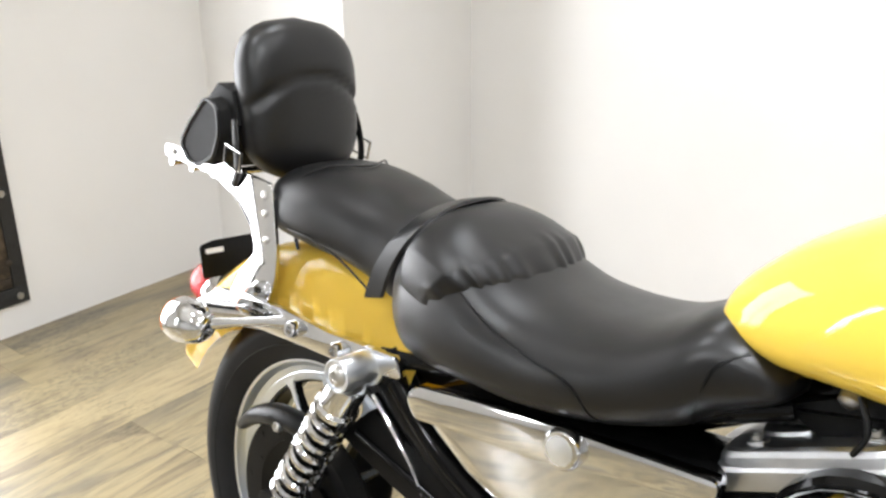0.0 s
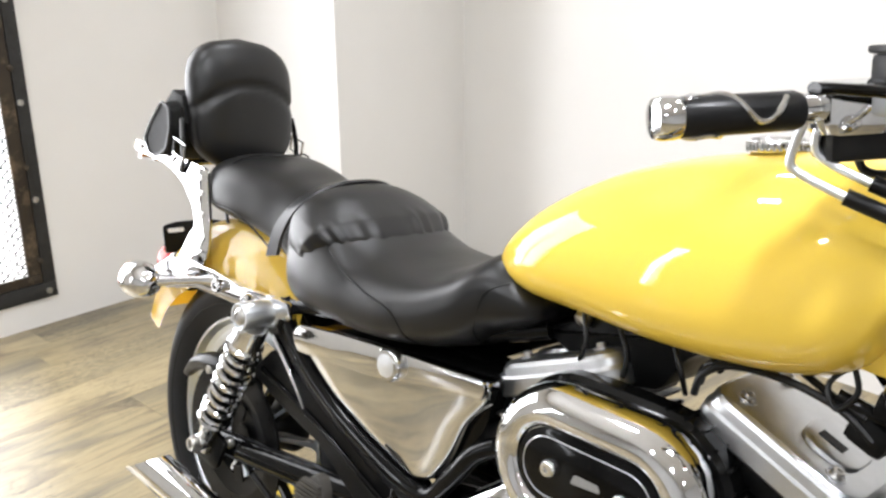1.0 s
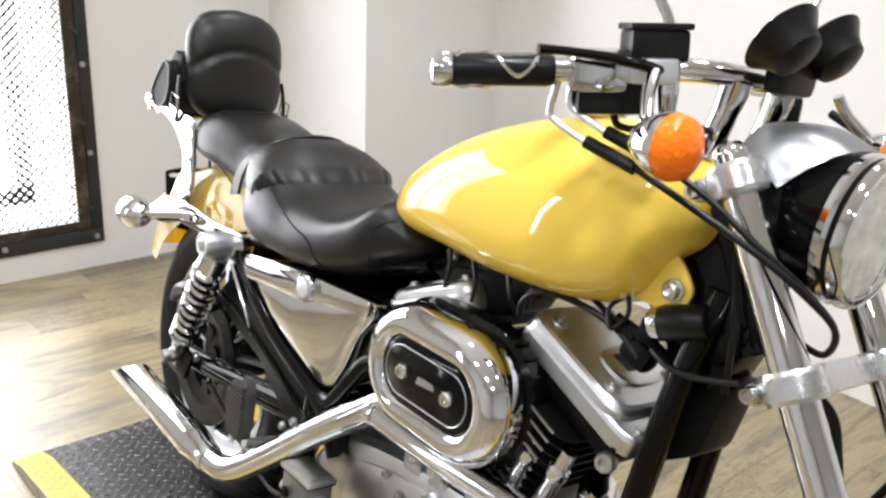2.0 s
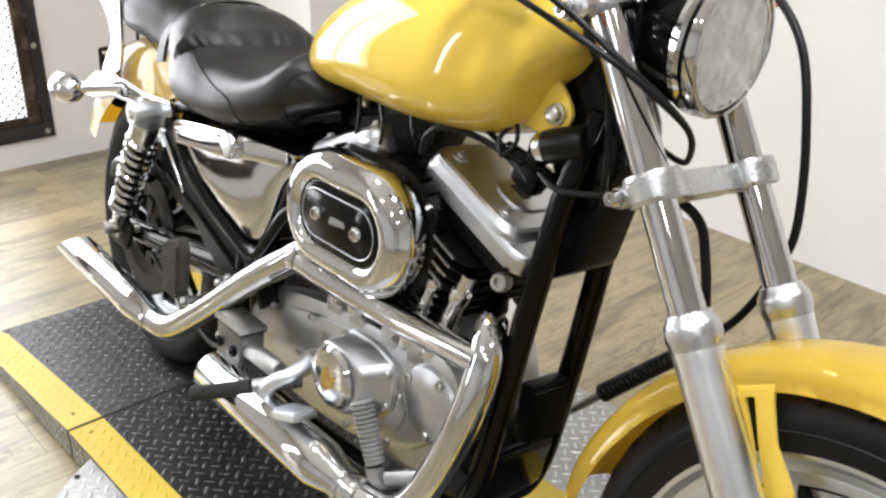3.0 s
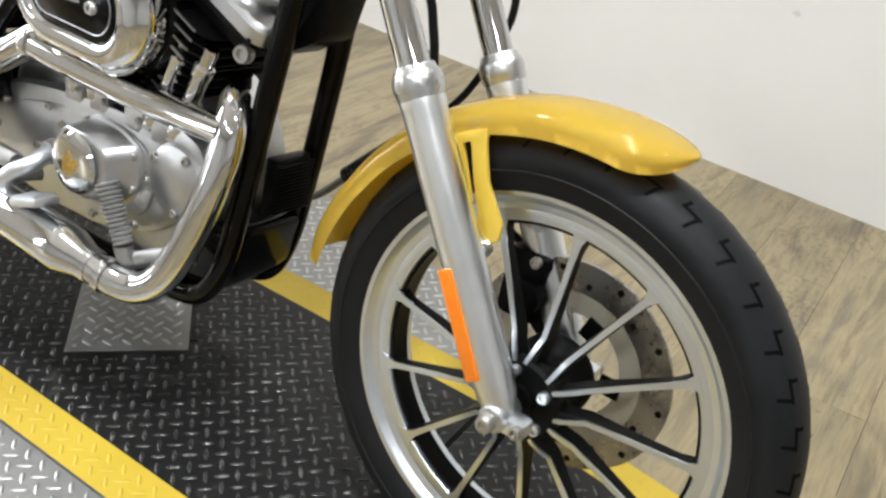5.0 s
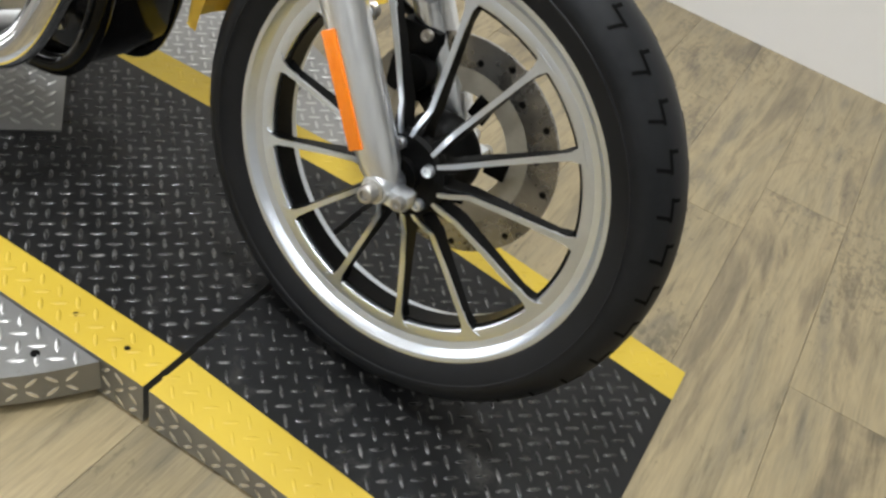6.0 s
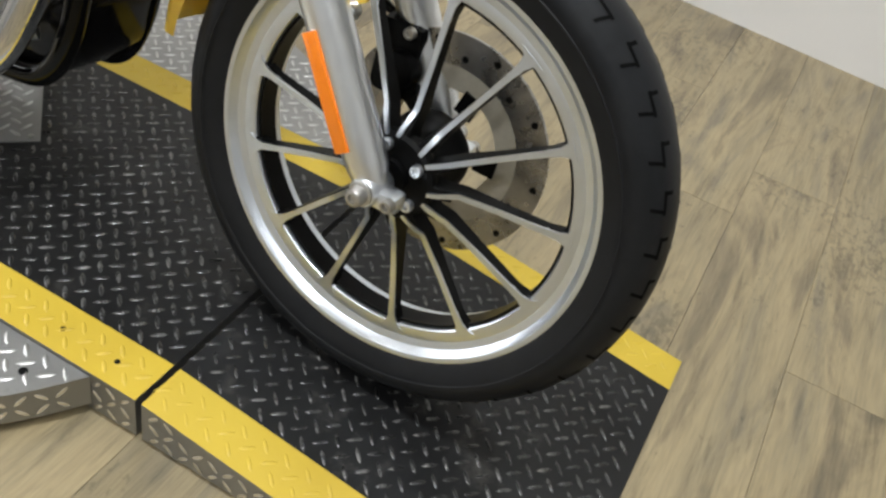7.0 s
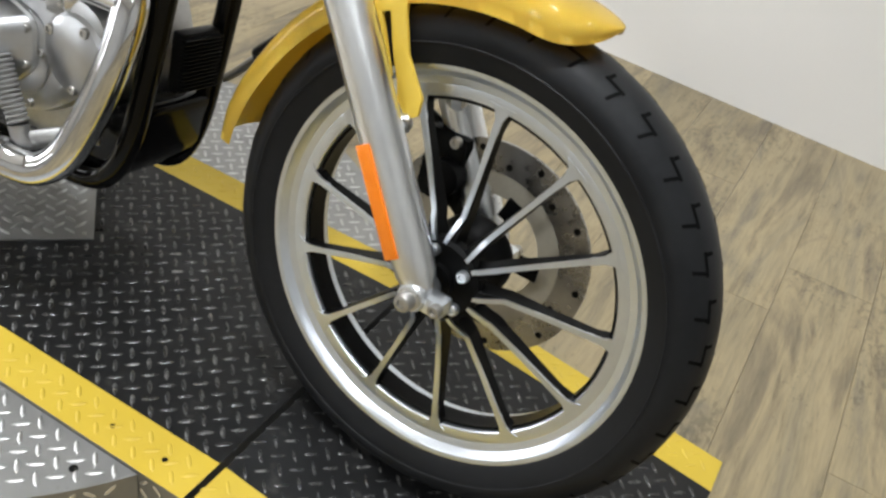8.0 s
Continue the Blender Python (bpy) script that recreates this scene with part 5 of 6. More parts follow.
foot = rounded([(-0.062, -0.046), (-0.064, 0.016), (-0.030, 0.060), (0.040, 0.062), (0.092, 0.046), (0.096, -0.020), (0.052, -0.062), (-0.020, -0.072)], 0.016)
skin(cone, [[Vector((TX + u * k + dx, -y, TZ + v * k)) for u, v in foot] for k, dx, y in ((1.0, 0.0, 0.101), (0.985, 0.0, 0.107), (0.94, -0.001, 0.110), (0.80, -0.008, 0.142), (0.775, -0.009, 0.147), (0.74, -0.010, 0.149))])
part("timer_housing", cone, ALU, gear, angle=24)
for u, v in ((0.078, 0.032), (0.080, -0.018), (-0.048, -0.030), (-0.030, 0.048)):
    part("housing_screw", bolt_head((TX + u, -0.110, TZ + v), (0, -1, 0), 0.0075, 0.008), STEEL, gear)
tc = part("timer_cover", lathe([(0.046, 0), (0.047, 0.003), (0.043, 0.009), (0.030, 0.0115), (0, 0.012)], (TX, -0.150, TZ), (0, -1, 0), 48), CHROME, gear, "round chrome timer cover with gilt emblem")
part("emblem", slab(rounded([(TX - 0.017, TZ - 0.012), (TX - 0.005, TZ - 0.020), (TX + 0.015, TZ - 0.008), (TX + 0.021, TZ + 0.012), (TX + 0.005, TZ + 0.007), (TX - 0.003, TZ + 0.020), (TX - 0.013, TZ + 0.008)], 0.004), 0.0014, side(-0.1614)), BRASS, tc)
for a in (100, 220, 340):
    p = Vector((TX + 0.038 * math.cos(radians(a)), -0.159, TZ + 0.038 * math.sin(radians(a))))
    part("rivet", lathe([(0.004, 0), (0.003, 0.002), (0, 0.002)], p, (0, -1, 0), 10), STEEL, tc)
part("pump_cover", lathe([(0.056, 0), (0.056, 0.008), (0.052, 0.014), (0.040, 0.019), (0.020, 0.022), (0, 0.0225)], (0.944, -0.092, 0.364), (0, -1, 0), 40), ALU, gear, angle=22)
for a in (60, 150, 280, 350):
    p = Vector((0.944 + 0.046 * math.cos(radians(a)), -0.106, 0.364 + 0.046 * math.sin(radians(a))))
    part("pump_screw", bolt_head(p, (0, -1, 0), 0.0075, 0.007), STEEL, gear)
for x, z, y in ((0.545, 0.352, 0.110), (0.655, 0.378, 0.110), (0.69, 0.360, 0.110), (0.815, 0.378, 0.110), (0.885, 0.345, 0.105), (0.872, 0.268, 0.110), (0.575, 0.245, 0.108), (0.478, 0.283, 0.108), (0.765, 0.240, 0.105), (0.62, 0.30, 0.105)):
    part("cover_screw", bolt_head((x, -y + 0.002, z), (0, -1, 0), 0.0065, 0.006), STEEL, gear)


def cylinder(name, lean, x0, z0, length):
    d = Vector((math.sin(radians(lean)), 0, math.cos(radians(lean))))
    o = Vector((x0, 0, z0))
    m = Matrix.Translation(o) @ Matrix.Rotation(radians(lean), 4, "Y")
    cy = part(name, lathe([(0.058, 0.0), (0.058, length)], o, d, 28), BLACK_SATIN, eng, "black finned cylinder")
    n = 11
    fin_me = None
    for k in range(n):
        h = 0.008 + k * (length - 0.020) / (n - 1)
        big = 0.078 if k < 7 else 0.086
        if fin_me is None or k == 7:
            wide = 0.090 if k < 7 else 0.102
            fb = slab(rounded([(-big, -wide), (big, -wide), (big, wide), (-big, wide)], 0.03), 0.0028, lambda u, v, w: Vector((u, v, w)), bevel=0.0006)
            fin_me = finish("fin", fb, BLACK_SATIN)
        shared("fin", fin_me, cy, m @ Matrix.Translation((0, 0, h)))
    edge = bmesh.new()
    for k in range(n):
        h = 0.008 + k * (length - 0.020) / (n - 1)
        big = 0.078 if k < 7 else 0.086
        box((0.0, -(0.090 if k < 7 else 0.102), h + 0.0014), (big * 1.5, 0.0026, 0.0028), edge, m)
    tagged(part("fin_edges", edge, ROCKER, cy, "bright milled fin edges", smooth=False), kind="stuff")
    return m


def rocker(m, z, flip, u0):
    """The rocker box on a black head: a long lower tier, a shorter tier on it, and a sunk panel with ribs."""
    m = m @ Matrix.Translation((u0, 0, 0))

    def tier(steps, bm=None):
        rings = [[m @ Vector((u * flip, v, z + h)) for u, v in rounded([(x0, -sy / 2), (x1, -sy / 2), (x1, sy / 2), (x0, sy / 2)], 0.032, 7)] for h, x0, x1, sy in steps]
        return skin(bm or bmesh.new(), rings)

    part("cylinder_head", box((0, 0, z - 0.005), (0.196, 0.150, 0.030), None, m, bevel=0.010), BLACK_SATIN, eng, "black cylinder head")
    r = part("rocker_box", tier(((0.006, -0.110, 0.108, 0.154), (0.009, -0.113, 0.112, 0.160), (0.028, -0.113, 0.112, 0.160), (0.033, -0.111, 0.110, 0.156), (0.0355, -0.108, 0.107, 0.150), (0.0365, -0.100, 0.100, 0.136))), ROCKER, eng, "polished aluminium rocker cover", angle=16)
    part("gasket", box((-0.007 * flip, 0, z + 0.0105), (0.206, 0.158, 0.003), None, m), BLACK_SATIN, r)
    top = part("rocker_cover", tier(((0.030, -0.111, 0.080, 0.157), (0.042, -0.110, 0.077, 0.155), (0.0475, -0.108, 0.073, 0.150), (0.0505, -0.104, 0.068, 0.142), (0.052, -0.096, 0.060, 0.126))), ROCKER, r, angle=16)
    part("top_step", tier(((0.050, -0.020, 0.046, 0.085), (0.0560, -0.022, 0.044, 0.080), (0.0575, -0.020, 0.041, 0.074))), ROCKER, top, angle=30)
    part("cover_slot", box((0.008 * flip, -0.010, z + 0.0574), (0.030, 0.016, 0.002), None, m), BLACK_SATIN, top)
    for u, v in ((-0.078, -0.048), (0.036, -0.054), (-0.078, 0.048), (0.036, 0.054)):
        part("bolt_well", lathe([(0.0115, -0.006), (0.0115, 0.0016), (0.0095, 0.0016), (0.0095, -0.004), (0, -0.004)], m @ Vector((u * flip, v, z + 0.052)), m.to_3x3() @ Vector((0, 0, 1)), 18), ROCKER, top)
        part("cover_bolt", lathe([(0.008, -0.006), (0.008, 0.000), (0.0062, 0.001), (0.0062, 0.006), (0.0035, 0.0065), (0.003, 0.003), (0, 0.003)], m @ Vector((u * flip, v, z + 0.053)), m.to_3x3() @ Vector((0, 0, 1)), 12), STEEL, top)
    part("end_bolt", lathe([(0.007, -0.006), (0.007, 0.003), (0.004, 0.004), (0, 0.003)], m @ Vector((0.094 * flip, -0.050, z + 0.0365)), m.to_3x3() @ Vector((0, 0, 1)), 12), STEEL, top)


fm = cylinder("front_cylinder", 22.5, 0.832, 0.455, 0.175)
rm_ = cylinder("rear_cylinder", -22.5, 0.718, 0.455, 0.175)
rocker(fm, 0.191, 1, 0.036)
rocker(rm_, 0.176, -1, -0.006)
for x0, x1 in ((0.868, 0.940), (0.918, 0.990), (0.700, 0.640), (0.745, 0.690)):
    a, b = Vector((x0, -0.088, 0.415)), Vector((x1, -0.084, 0.615))
    d = (b - a) * 0.74
    t = part("pushrod_tube", lathe([(0.013, 0), (0.0155, 0.004), (0.0155, 0.03), (0.0125, 0.034), (0.0125, 0.11), (0.0145, 0.114), (0.0145, 0.128), (0.0105, 0.132), (0.0105, d.length)], a, d, 18), CHROME, eng, "chrome pushrod tube")
for x in (0.70, 0.76, 0.84, 0.90):
    part("tappet_block", box((x, -0.082, 0.418), (0.042, 0.036, 0.036), None, None, bevel=0.005), ALU_CAST, eng)
    part("tappet_screw", bolt_head((x + 0.014, -0.100, 0.424), (0, -1, 0), 0.005, 0.005), STEEL, eng)
part("head_bolt", bolt_head((1.018, -0.070, 0.570), (0.3, -1, 0.1), 0.013, 0.016), STEEL, eng)
part("rocker_line", tube([(0.86, -0.066, 0.720), (0.85, -0.074, 0.748), (0.90, -0.07, 0.765), (0.97, -0.06, 0.735), (1.01, -0.06, 0.72)], 0.004, 8), BLACK_SATIN, eng)
part("intake", tube([(0.775, 0.0, 0.60), (0.775, -0.05, 0.60), (0.775, -0.088, 0.59)], 0.034, 18), BLACK_SATIN, eng)
part("coil_cover", slab(rounded([(0.60, 0.690), (0.70, 0.738), (0.82, 0.752), (0.940, 0.768), (0.935, 0.754), (0.85, 0.738), (0.805, 0.712), (0.780, 0.665), (0.72, 0.655), (0.66, 0.665)], 0.012), 0.09, side(0.045), bevel=0.006), BLACK_SATIN, eng, "black coil cover under the tank")
part("connector_box", box((0, 0, 0), (0.044, 0.030, 0.034), None, Matrix.Translation((1.014, -0.046, 0.704)) @ Matrix.Rotation(radians(22), 4, "Y"), bevel=0.010), BLACK_SATIN, eng)
part("connector_cap", box((0, 0, 0), (0.022, 0.026, 0.028), None, Matrix.Translation((1.026, -0.050, 0.738)) @ Matrix.Rotation(radians(10), 4, "Y"), bevel=0.006), BLACK_SATIN, eng)
part("tank_hose", tube([(0.838, -0.075, 0.690), (0.846, -0.078, 0.716), (0.875, -0.074, 0.734), (0.93, -0.066, 0.735), (0.985, -0.060, 0.722), (1.02, -0.058, 0.700)], 0.0045, 8), PLASTIC, eng)
part("harness", tube([(1.035, -0.055, 0.715), (1.07, -0.066, 0.708), (1.11, -0.066, 0.712), (1.15, -0.058, 0.722)], 0.0038, 8), PLASTIC, eng)
part("breather_hose", tube([(0.835, -0.062, 0.700), (0.845, -0.068, 0.722), (0.870, -0.066, 0.736), (0.91, -0.05, 0.742)], 0.0055, 10), PLASTIC, eng)
for a, b in (((0.68, -0.07, 0.735), (0.685, -0.075, 0.68)), ((0.73, -0.07, 0.735), (0.75, -0.08, 0.68)), ((0.80, -0.07, 0.74), (0.82, -0.06, 0.68))):
    part("wire", tube([a, ((a[0] + b[0]) / 2 + 0.012, a[1] - 0.01, (a[2] + b[2]) / 2), b], 0.0032, 8), PLASTIC, eng)

# air cleaner ---------------------------------------------------------
def race(hx, hz, n=14):
    """A racetrack outline, longer along x."""
    s = hx - hz
    out = [(s + hz * math.cos(a), hz * math.sin(a)) for a in (-math.pi / 2 + math.pi * k / n for k in range(n + 1))]
    return out + [(-s - hz * math.cos(a), -hz * math.sin(a)) for a in (-math.pi / 2 + math.pi * k / n for k in range(n + 1))]


AC = Vector((0.769, 0, 0.577))


def race_loft(steps, bm=None):
    bm = bm or bmesh.new()
    return skin(bm, [[AC + Vector((u, -y, v)) for u, v in race(hx, hz)] for hx, hz, y in steps])


ac = part("air_cleaner", race_loft([(0.140, 0.086, 0.070), (0.150, 0.096, 0.074), (0.150, 0.096, 0.100), (0.144, 0.090, 0.106)]), BLACK, bike, "oval chrome air cleaner with black insert")
part("chrome_cover", race_loft([(0.136, 0.083, 0.100), (0.143, 0.090, 0.112), (0.145, 0.092, 0.128), (0.142, 0.089, 0.144), (0.132, 0.079, 0.158), (0.120, 0.067, 0.164), (0.108, 0.056, 0.164), (0.101, 0.0495, 0.160), (0.098, 0.046, 0.154)]), CHROME, ac, "domed chrome oval cover", angle=50)
for k, (u, v) in enumerate(race(0.150, 0.096, 26)):
    if k % 2 == 0 and k < 27:
        n_ = Vector((u - math.copysign(0.054, u) if abs(u) > 0.054 else 0.0, 0, v)).normalized()
        part("backing_rib", box((0, 0, 0), (0.006, 0.030, 0.003), None, Matrix.Translation(AC + Vector((u, -0.087, v)) + n_ * 0.0005) @ Matrix.Rotation(-math.atan2(n_.z, n_.x), 4, "Y")), BLACK, ac)
ins = part("insert", race_loft([(0.097, 0.0455, 0.150), (0.097, 0.0455, 0.1565), (0.094, 0.0425, 0.158)]), BLACK, ac, "black oval insert with a fine bright line")
part("pin_stripe", tube([AC + Vector((u, -0.1583, v)) for u, v in race(0.087, 0.0355)], 0.0007, 6, per=1, closed=True), ALU_SATIN, ins)
part("badge", slab(rounded([(AC.x - 0.018, AC.z - 0.006), (AC.x + 0.002, AC.z - 0.004), (AC.x + 0.022, AC.z - 0.002), (AC.x + 0.018, AC.z + 0.006), (AC.x - 0.014, AC.z + 0.006)], 0.003), 0.0012, side(-0.1578)), PEG_GREY, ins)
for u in (-0.048, 0.050):
    part("cover_screw", lathe([(0.0105, 0), (0.0105, 0.006), (0.008, 0.009), (0.004, 0.009), (0.0035, 0.006), (0, 0.006)], AC + Vector((u, -0.157, 0)), (0, -1, 0), 20), CHROME, ins)

rc = part("rear_brake_caliper", tube([(-0.190, -0.090, 0.375), (-0.150, -0.094, 0.408), (-0.100, -0.096, 0.428), (-0.045, -0.096, 0.432), (0.010, -0.094, 0.420)], (0.010, 0.018, 0.022, 0.020, 0.012), 14, flat=0.8), PLASTIC, bike, "black rear brake caliper over the disc")
part("bolt", bolt_head((-0.075, -0.112, 0.424), (0, -1, 0), 0.008, 0.008), STEEL, rc)

# oil tank with its mirror cover ------------------------------------------
ot = part("oil_tank", slab(rounded([(0.19, 0.580), (0.30, 0.600), (0.58, 0.622), (0.575, 0.56), (0.53, 0.47), (0.49, 0.445), (0.43, 0.448), (0.34, 0.475), (0.26, 0.51)], 0.02), 0.10, side(-0.0), bevel=0.01), BLACK, bike, "oil tank behind a mirror-bright chrome side cover")
cov = bmesh.new()
outl = rounded([(0.178, 0.582), (0.264, 0.594), (0.383, 0.606), (0.588, 0.624), (0.581, 0.592), (0.550, 0.552), (0.527, 0.495), (0.500, 0.453), (0.470, 0.442), (0.440, 0.448), (0.363, 0.472), (0.282, 0.502), (0.215, 0.545)], 0.014)
cx_, cz_ = 0.40, 0.54
skin(cov, [[Vector((cx_ + (u - cx_) * k, -y, cz_ + (v - cz_) * k)) for u, v in outl] for k, y in ((1.0, 0.098), (1.0, 0.116), (0.985, 0.120), (0.93, 0.1225), (0.75, 0.1235), (0.4, 0.124))])
part("side_cover", cov, CHROME, ot, "mirror chrome triangular side cover", angle=50)
band = slab(rounded([(0.184, 0.572), (0.200, 0.592), (0.300, 0.606), (0.400, 0.616), (0.590, 0.630), (0.588, 0.603), (0.470, 0.586), (0.380, 0.566), (0.270, 0.556), (0.200, 0.548)], 0.010), 0.010, side(-0.122), bevel=0.004)
part("cover_band", band, CHROME, ot)
kb = part("filler_knob", lathe([(0.023, 0), (0.024, 0.003), (0.024, 0.012), (0.021, 0.016), (0.012, 0.0165), (0.011, 0.014), (0, 0.014)], (0.420, -0.129, 0.599), (0, -1, 0), 32), CHROME, ot, "round chrome knob")
part("knob_insert", lathe([(0.0165, 0), (0.0165, 0.0012), (0, 0.0030)], (0.420, -0.1446, 0.599), (0, -1, 0), 24), ALU_SATIN, kb)

# exhausts -------------------------------------------------------------
ex = part("front_exhaust", tube([(0.985, -0.035, 0.512), (1.012, -0.072, 0.502), (1.034, -0.098, 0.468), (1.033, -0.114, 0.405), (1.014, -0.130, 0.320), (0.988, -0.146, 0.250), (0.955, -0.160, 0.216), (0.915, -0.172, 0.212), (0.870, -0.182, 0.222)], 0.0235, 22, 8), CHROME, bike, "chrome front header and lower silencer")
part("clamp", lathe([(0.0265, -0.006), (0.0275, 0), (0.0265, 0.006)], (0.898, -0.176, 0.215), (-1, -0.24, 0.15), 28), CHROME, ex)
dm = Vector((-0.36, -0.018, 0.016)).normalized()
part("lower_silencer", lathe([(0.0255, 0), (0.0265, 0.004), (0.0265, 0.02), (0.037, 0.058), (0.038, 0.075), (0.038, 0.37), (0.036, 0.373), (0.030, 0.373), (0.030, 0.34), (0, 0.34)], (0.882, -0.180, 0.219), dm, 36), CHROME, ex)
ex2 = part("rear_exhaust", tube([(0.66, -0.06, 0.530), (0.645, -0.095, 0.498), (0.605, -0.118, 0.462), (0.52, -0.142, 0.395), (0.42, -0.164, 0.310), (0.345, -0.180, 0.250), (0.300, -0.188, 0.226), (0.250, -0.192, 0.220), (0.215, -0.193, 0.222)], 0.0235, 22, 8), CHROME, bike, "chrome rear header with slash-cut silencer")
sl = bmesh.new()
o, d = Vector((0.255, -0.1925, 0.2205)), Vector((-0.375, -0.012, 0.026)).normalized()
a_, b_ = ring_axes(d)
rings = []
for r, h in ((0.0245, 0), (0.026, 0.004), (0.026, 0.03), (0.032, 0.06), (0.0325, 0.075), (0.0325, 0.385), (0.0295, 0.384), (0.0295, 0.28)):
    ring = []
    for k in range(36):
        an = 2 * math.pi * k / 36
        off = r * (math.cos(an) * a_ + math.sin(an) * b_)
        cut = 1.5 * off.z if h > 0.33 else 0.0
        ring.append(o + off + d * (h - cut))
    rings.append(ring)
skin(sl, rings)
part("upper_silencer", sl, CHROME, ex2)
script = bmesh.new()
for k, (ln, dz) in enumerate(((0.012, 0.002), (0.007, -0.001), (0.009, 0.001), (0.005, 0.0), (0.010, 0.001))):
    box((0.05 - 0.014 * k - 0.06, 0, dz), (ln, 0.0006, 0.004), script, Matrix.Translation(o + d * 0.20 + Vector((0, -0.0325, 0.004))))
part("etched_mark", script, ALU_SATIN, ex2)
part("crossover_pipe", tube([(0.615, -0.118, 0.466), (0.70, -0.118, 0.464), (0.85, -0.112, 0.464), (1.030, -0.104, 0.469)], 0.0205, 20), CHROME, ex, "straight chrome crossover pipe")
part("clamp", lathe([(0.0235, -0.008), (0.0245, 0), (0.0235, 0.008)], (0.626, -0.118, 0.466), (1, 0, 0), 24), CHROME, ex)

# controls ---------------------------------------------------------------
peg = part("rider_footpeg", ribbed((0.635, -0.200, 0.266), (0.560, -0.262, 0.232), 0.0125, 0.0130, 22), GRIP, bike, "black rubber rider footpeg")
part("peg_clevis", tube([(0.668, -0.13, 0.276), (0.660, -0.165, 0.276), (0.638, -0.197, 0.268)], (0.013, 0.012, 0.011), 12), ALU_CAST, peg)
part("peg_bolt", bolt_head((0.660, -0.168, 0.290), (0, -0.3, 1), 0.009, 0.006), STEEL, peg)
ped = part("brake_pedal", tube([(0.690, -0.128, 0.318), (0.694, -0.160, 0.306), (0.676, -0.182, 0.290), (0.664, -0.190, 0.270), (0.676, -0.193, 0.250), (0.706, -0.195, 0.252), (0.735, -0.196, 0.262)], (0.014, 0.013, 0.012, 0.013, 0.012, 0.011, 0.010), 14), ALU_SATIN, bike, "cast aluminium brake pedal with grooved pad")
pm = Matrix.Translation((0.757, -0.197, 0.279)) @ Matrix.Rotation(radians(-20), 4, "Y")
part("pad", box((0, 0, 0), (0.066, 0.042, 0.013), None, pm, bevel=0.005), ALU_SATIN, ped)
for k in range(7):
    part("pad_rib", box((-0.027 + 0.009 * k, 0, 0.0075), (0.0042, 0.036, 0.004), None, pm, bevel=0.001), ALU_SATIN, ped)
part("pedal_pivot", lathe([(0.018, -0.01), (0.020, 0), (0.018, 0.012), (0.008, 0.014), (0, 0.012)], (0.690, -0.122, 0.318), (0, -1, 0), 24), ALU_CAST, ped)
mc = part("rear_master_cylinder", box((0.522, -0.158, 0.288), (0.078, 0.046, 0.062), None, None, bevel=0.004), CAST_DARK, bike, "grey cast rear brake master cylinder")
part("lid", box((0.522, -0.158, 0.324), (0.088, 0.053, 0.008), None, None, bevel=0.0025), ALU_CAST, mc)
part("lid_gasket", box((0.522, -0.158, 0.3185), (0.084, 0.050, 0.003), None, None), BLACK_SATIN, mc)
part("lid_plate", box((0.522, -0.158, 0.3302), (0.066, 0.034, 0.0024), None, None, bevel=0.001), STEEL, mc)
for x in (0.500, 0.545):
    part("port", lathe([(0.010, 0), (0.010, 0.004), (0.006, 0.006), (0, 0.003)], (x, -0.183, 0.284), (0, -1, 0), 16), BLACK_SATIN, mc)
part("banjo_bolt", bolt_head((0.478, -0.160, 0.275), (-1, -0.3, 0), 0.010, 0.018), STEEL, mc)
part("cylinder_body", lathe([(0.015, 0), (0.016, 0.004), (0.016, 0.085), (0.012, 0.09)], (0.562, -0.160, 0.288), (1, 0, 0.05), 20), ALU_CAST, mc)
part("boot", ribbed((0.570, -0.170, 0.262), (0.635, -0.160, 0.268), 0.016, 0.012, 8), PLASTIC, mc)
part("brake_hose", tube([(0.47, -0.162, 0.272), (0.44, -0.150, 0.24), (0.36, -0.135, 0.215), (0.22, -0.125, 0.24), (0.08, -0.12, 0.285)], 0.005, 10), PLASTIC, mc)
# folded passenger peg hanging from the swingarm pivot
paddle = [(0.352, 0.412), (0.336, 0.414), (0.303, 0.384), (0.300, 0.330), (0.310, 0.302), (0.350, 0.302), (0.358, 0.330), (0.360, 0.392)]
pb = slab(rounded(paddle, 0.006), 0.020, side(-0.172), bevel=0.003)
pp_ = part("passenger_footpeg", pb, simple("brown_rubber", (0.040, 0.037, 0.032), (0.060, 0.055, 0.048), (0.5, 0.65), 0, 30, spec=0.3), bike, "folded ribbed rubber passenger footpeg")
for k in range(15):
    zz = 0.308 + 0.0068 * k
    lo_x = 0.301 + max(0.0, zz - 0.384) * 0.9 + max(0.0, 0.330 - zz) * 0.3
    part("rib", box(((lo_x + 0.358) / 2, -0.1950, zz), (0.357 - lo_x, 0.008, 0.0034)), pp_.data.materials[0], pp_)
part("peg_mount", tube([(0.345, -0.12, 0.285), (0.345, -0.15, 0.287), (0.342, -0.178, 0.292)], 0.012, 12), ALU_CAST, pp_)
part("peg_bolt", bolt_head((0.366, -0.180, 0.290), (0.3, -1, 0), 0.010, 0.012), STEEL, pp_)
part("pivot_bolt", bolt_head((0.470, -0.132, 0.345), (0, -1, 0), 0.013, 0.014), STEEL, pp_)
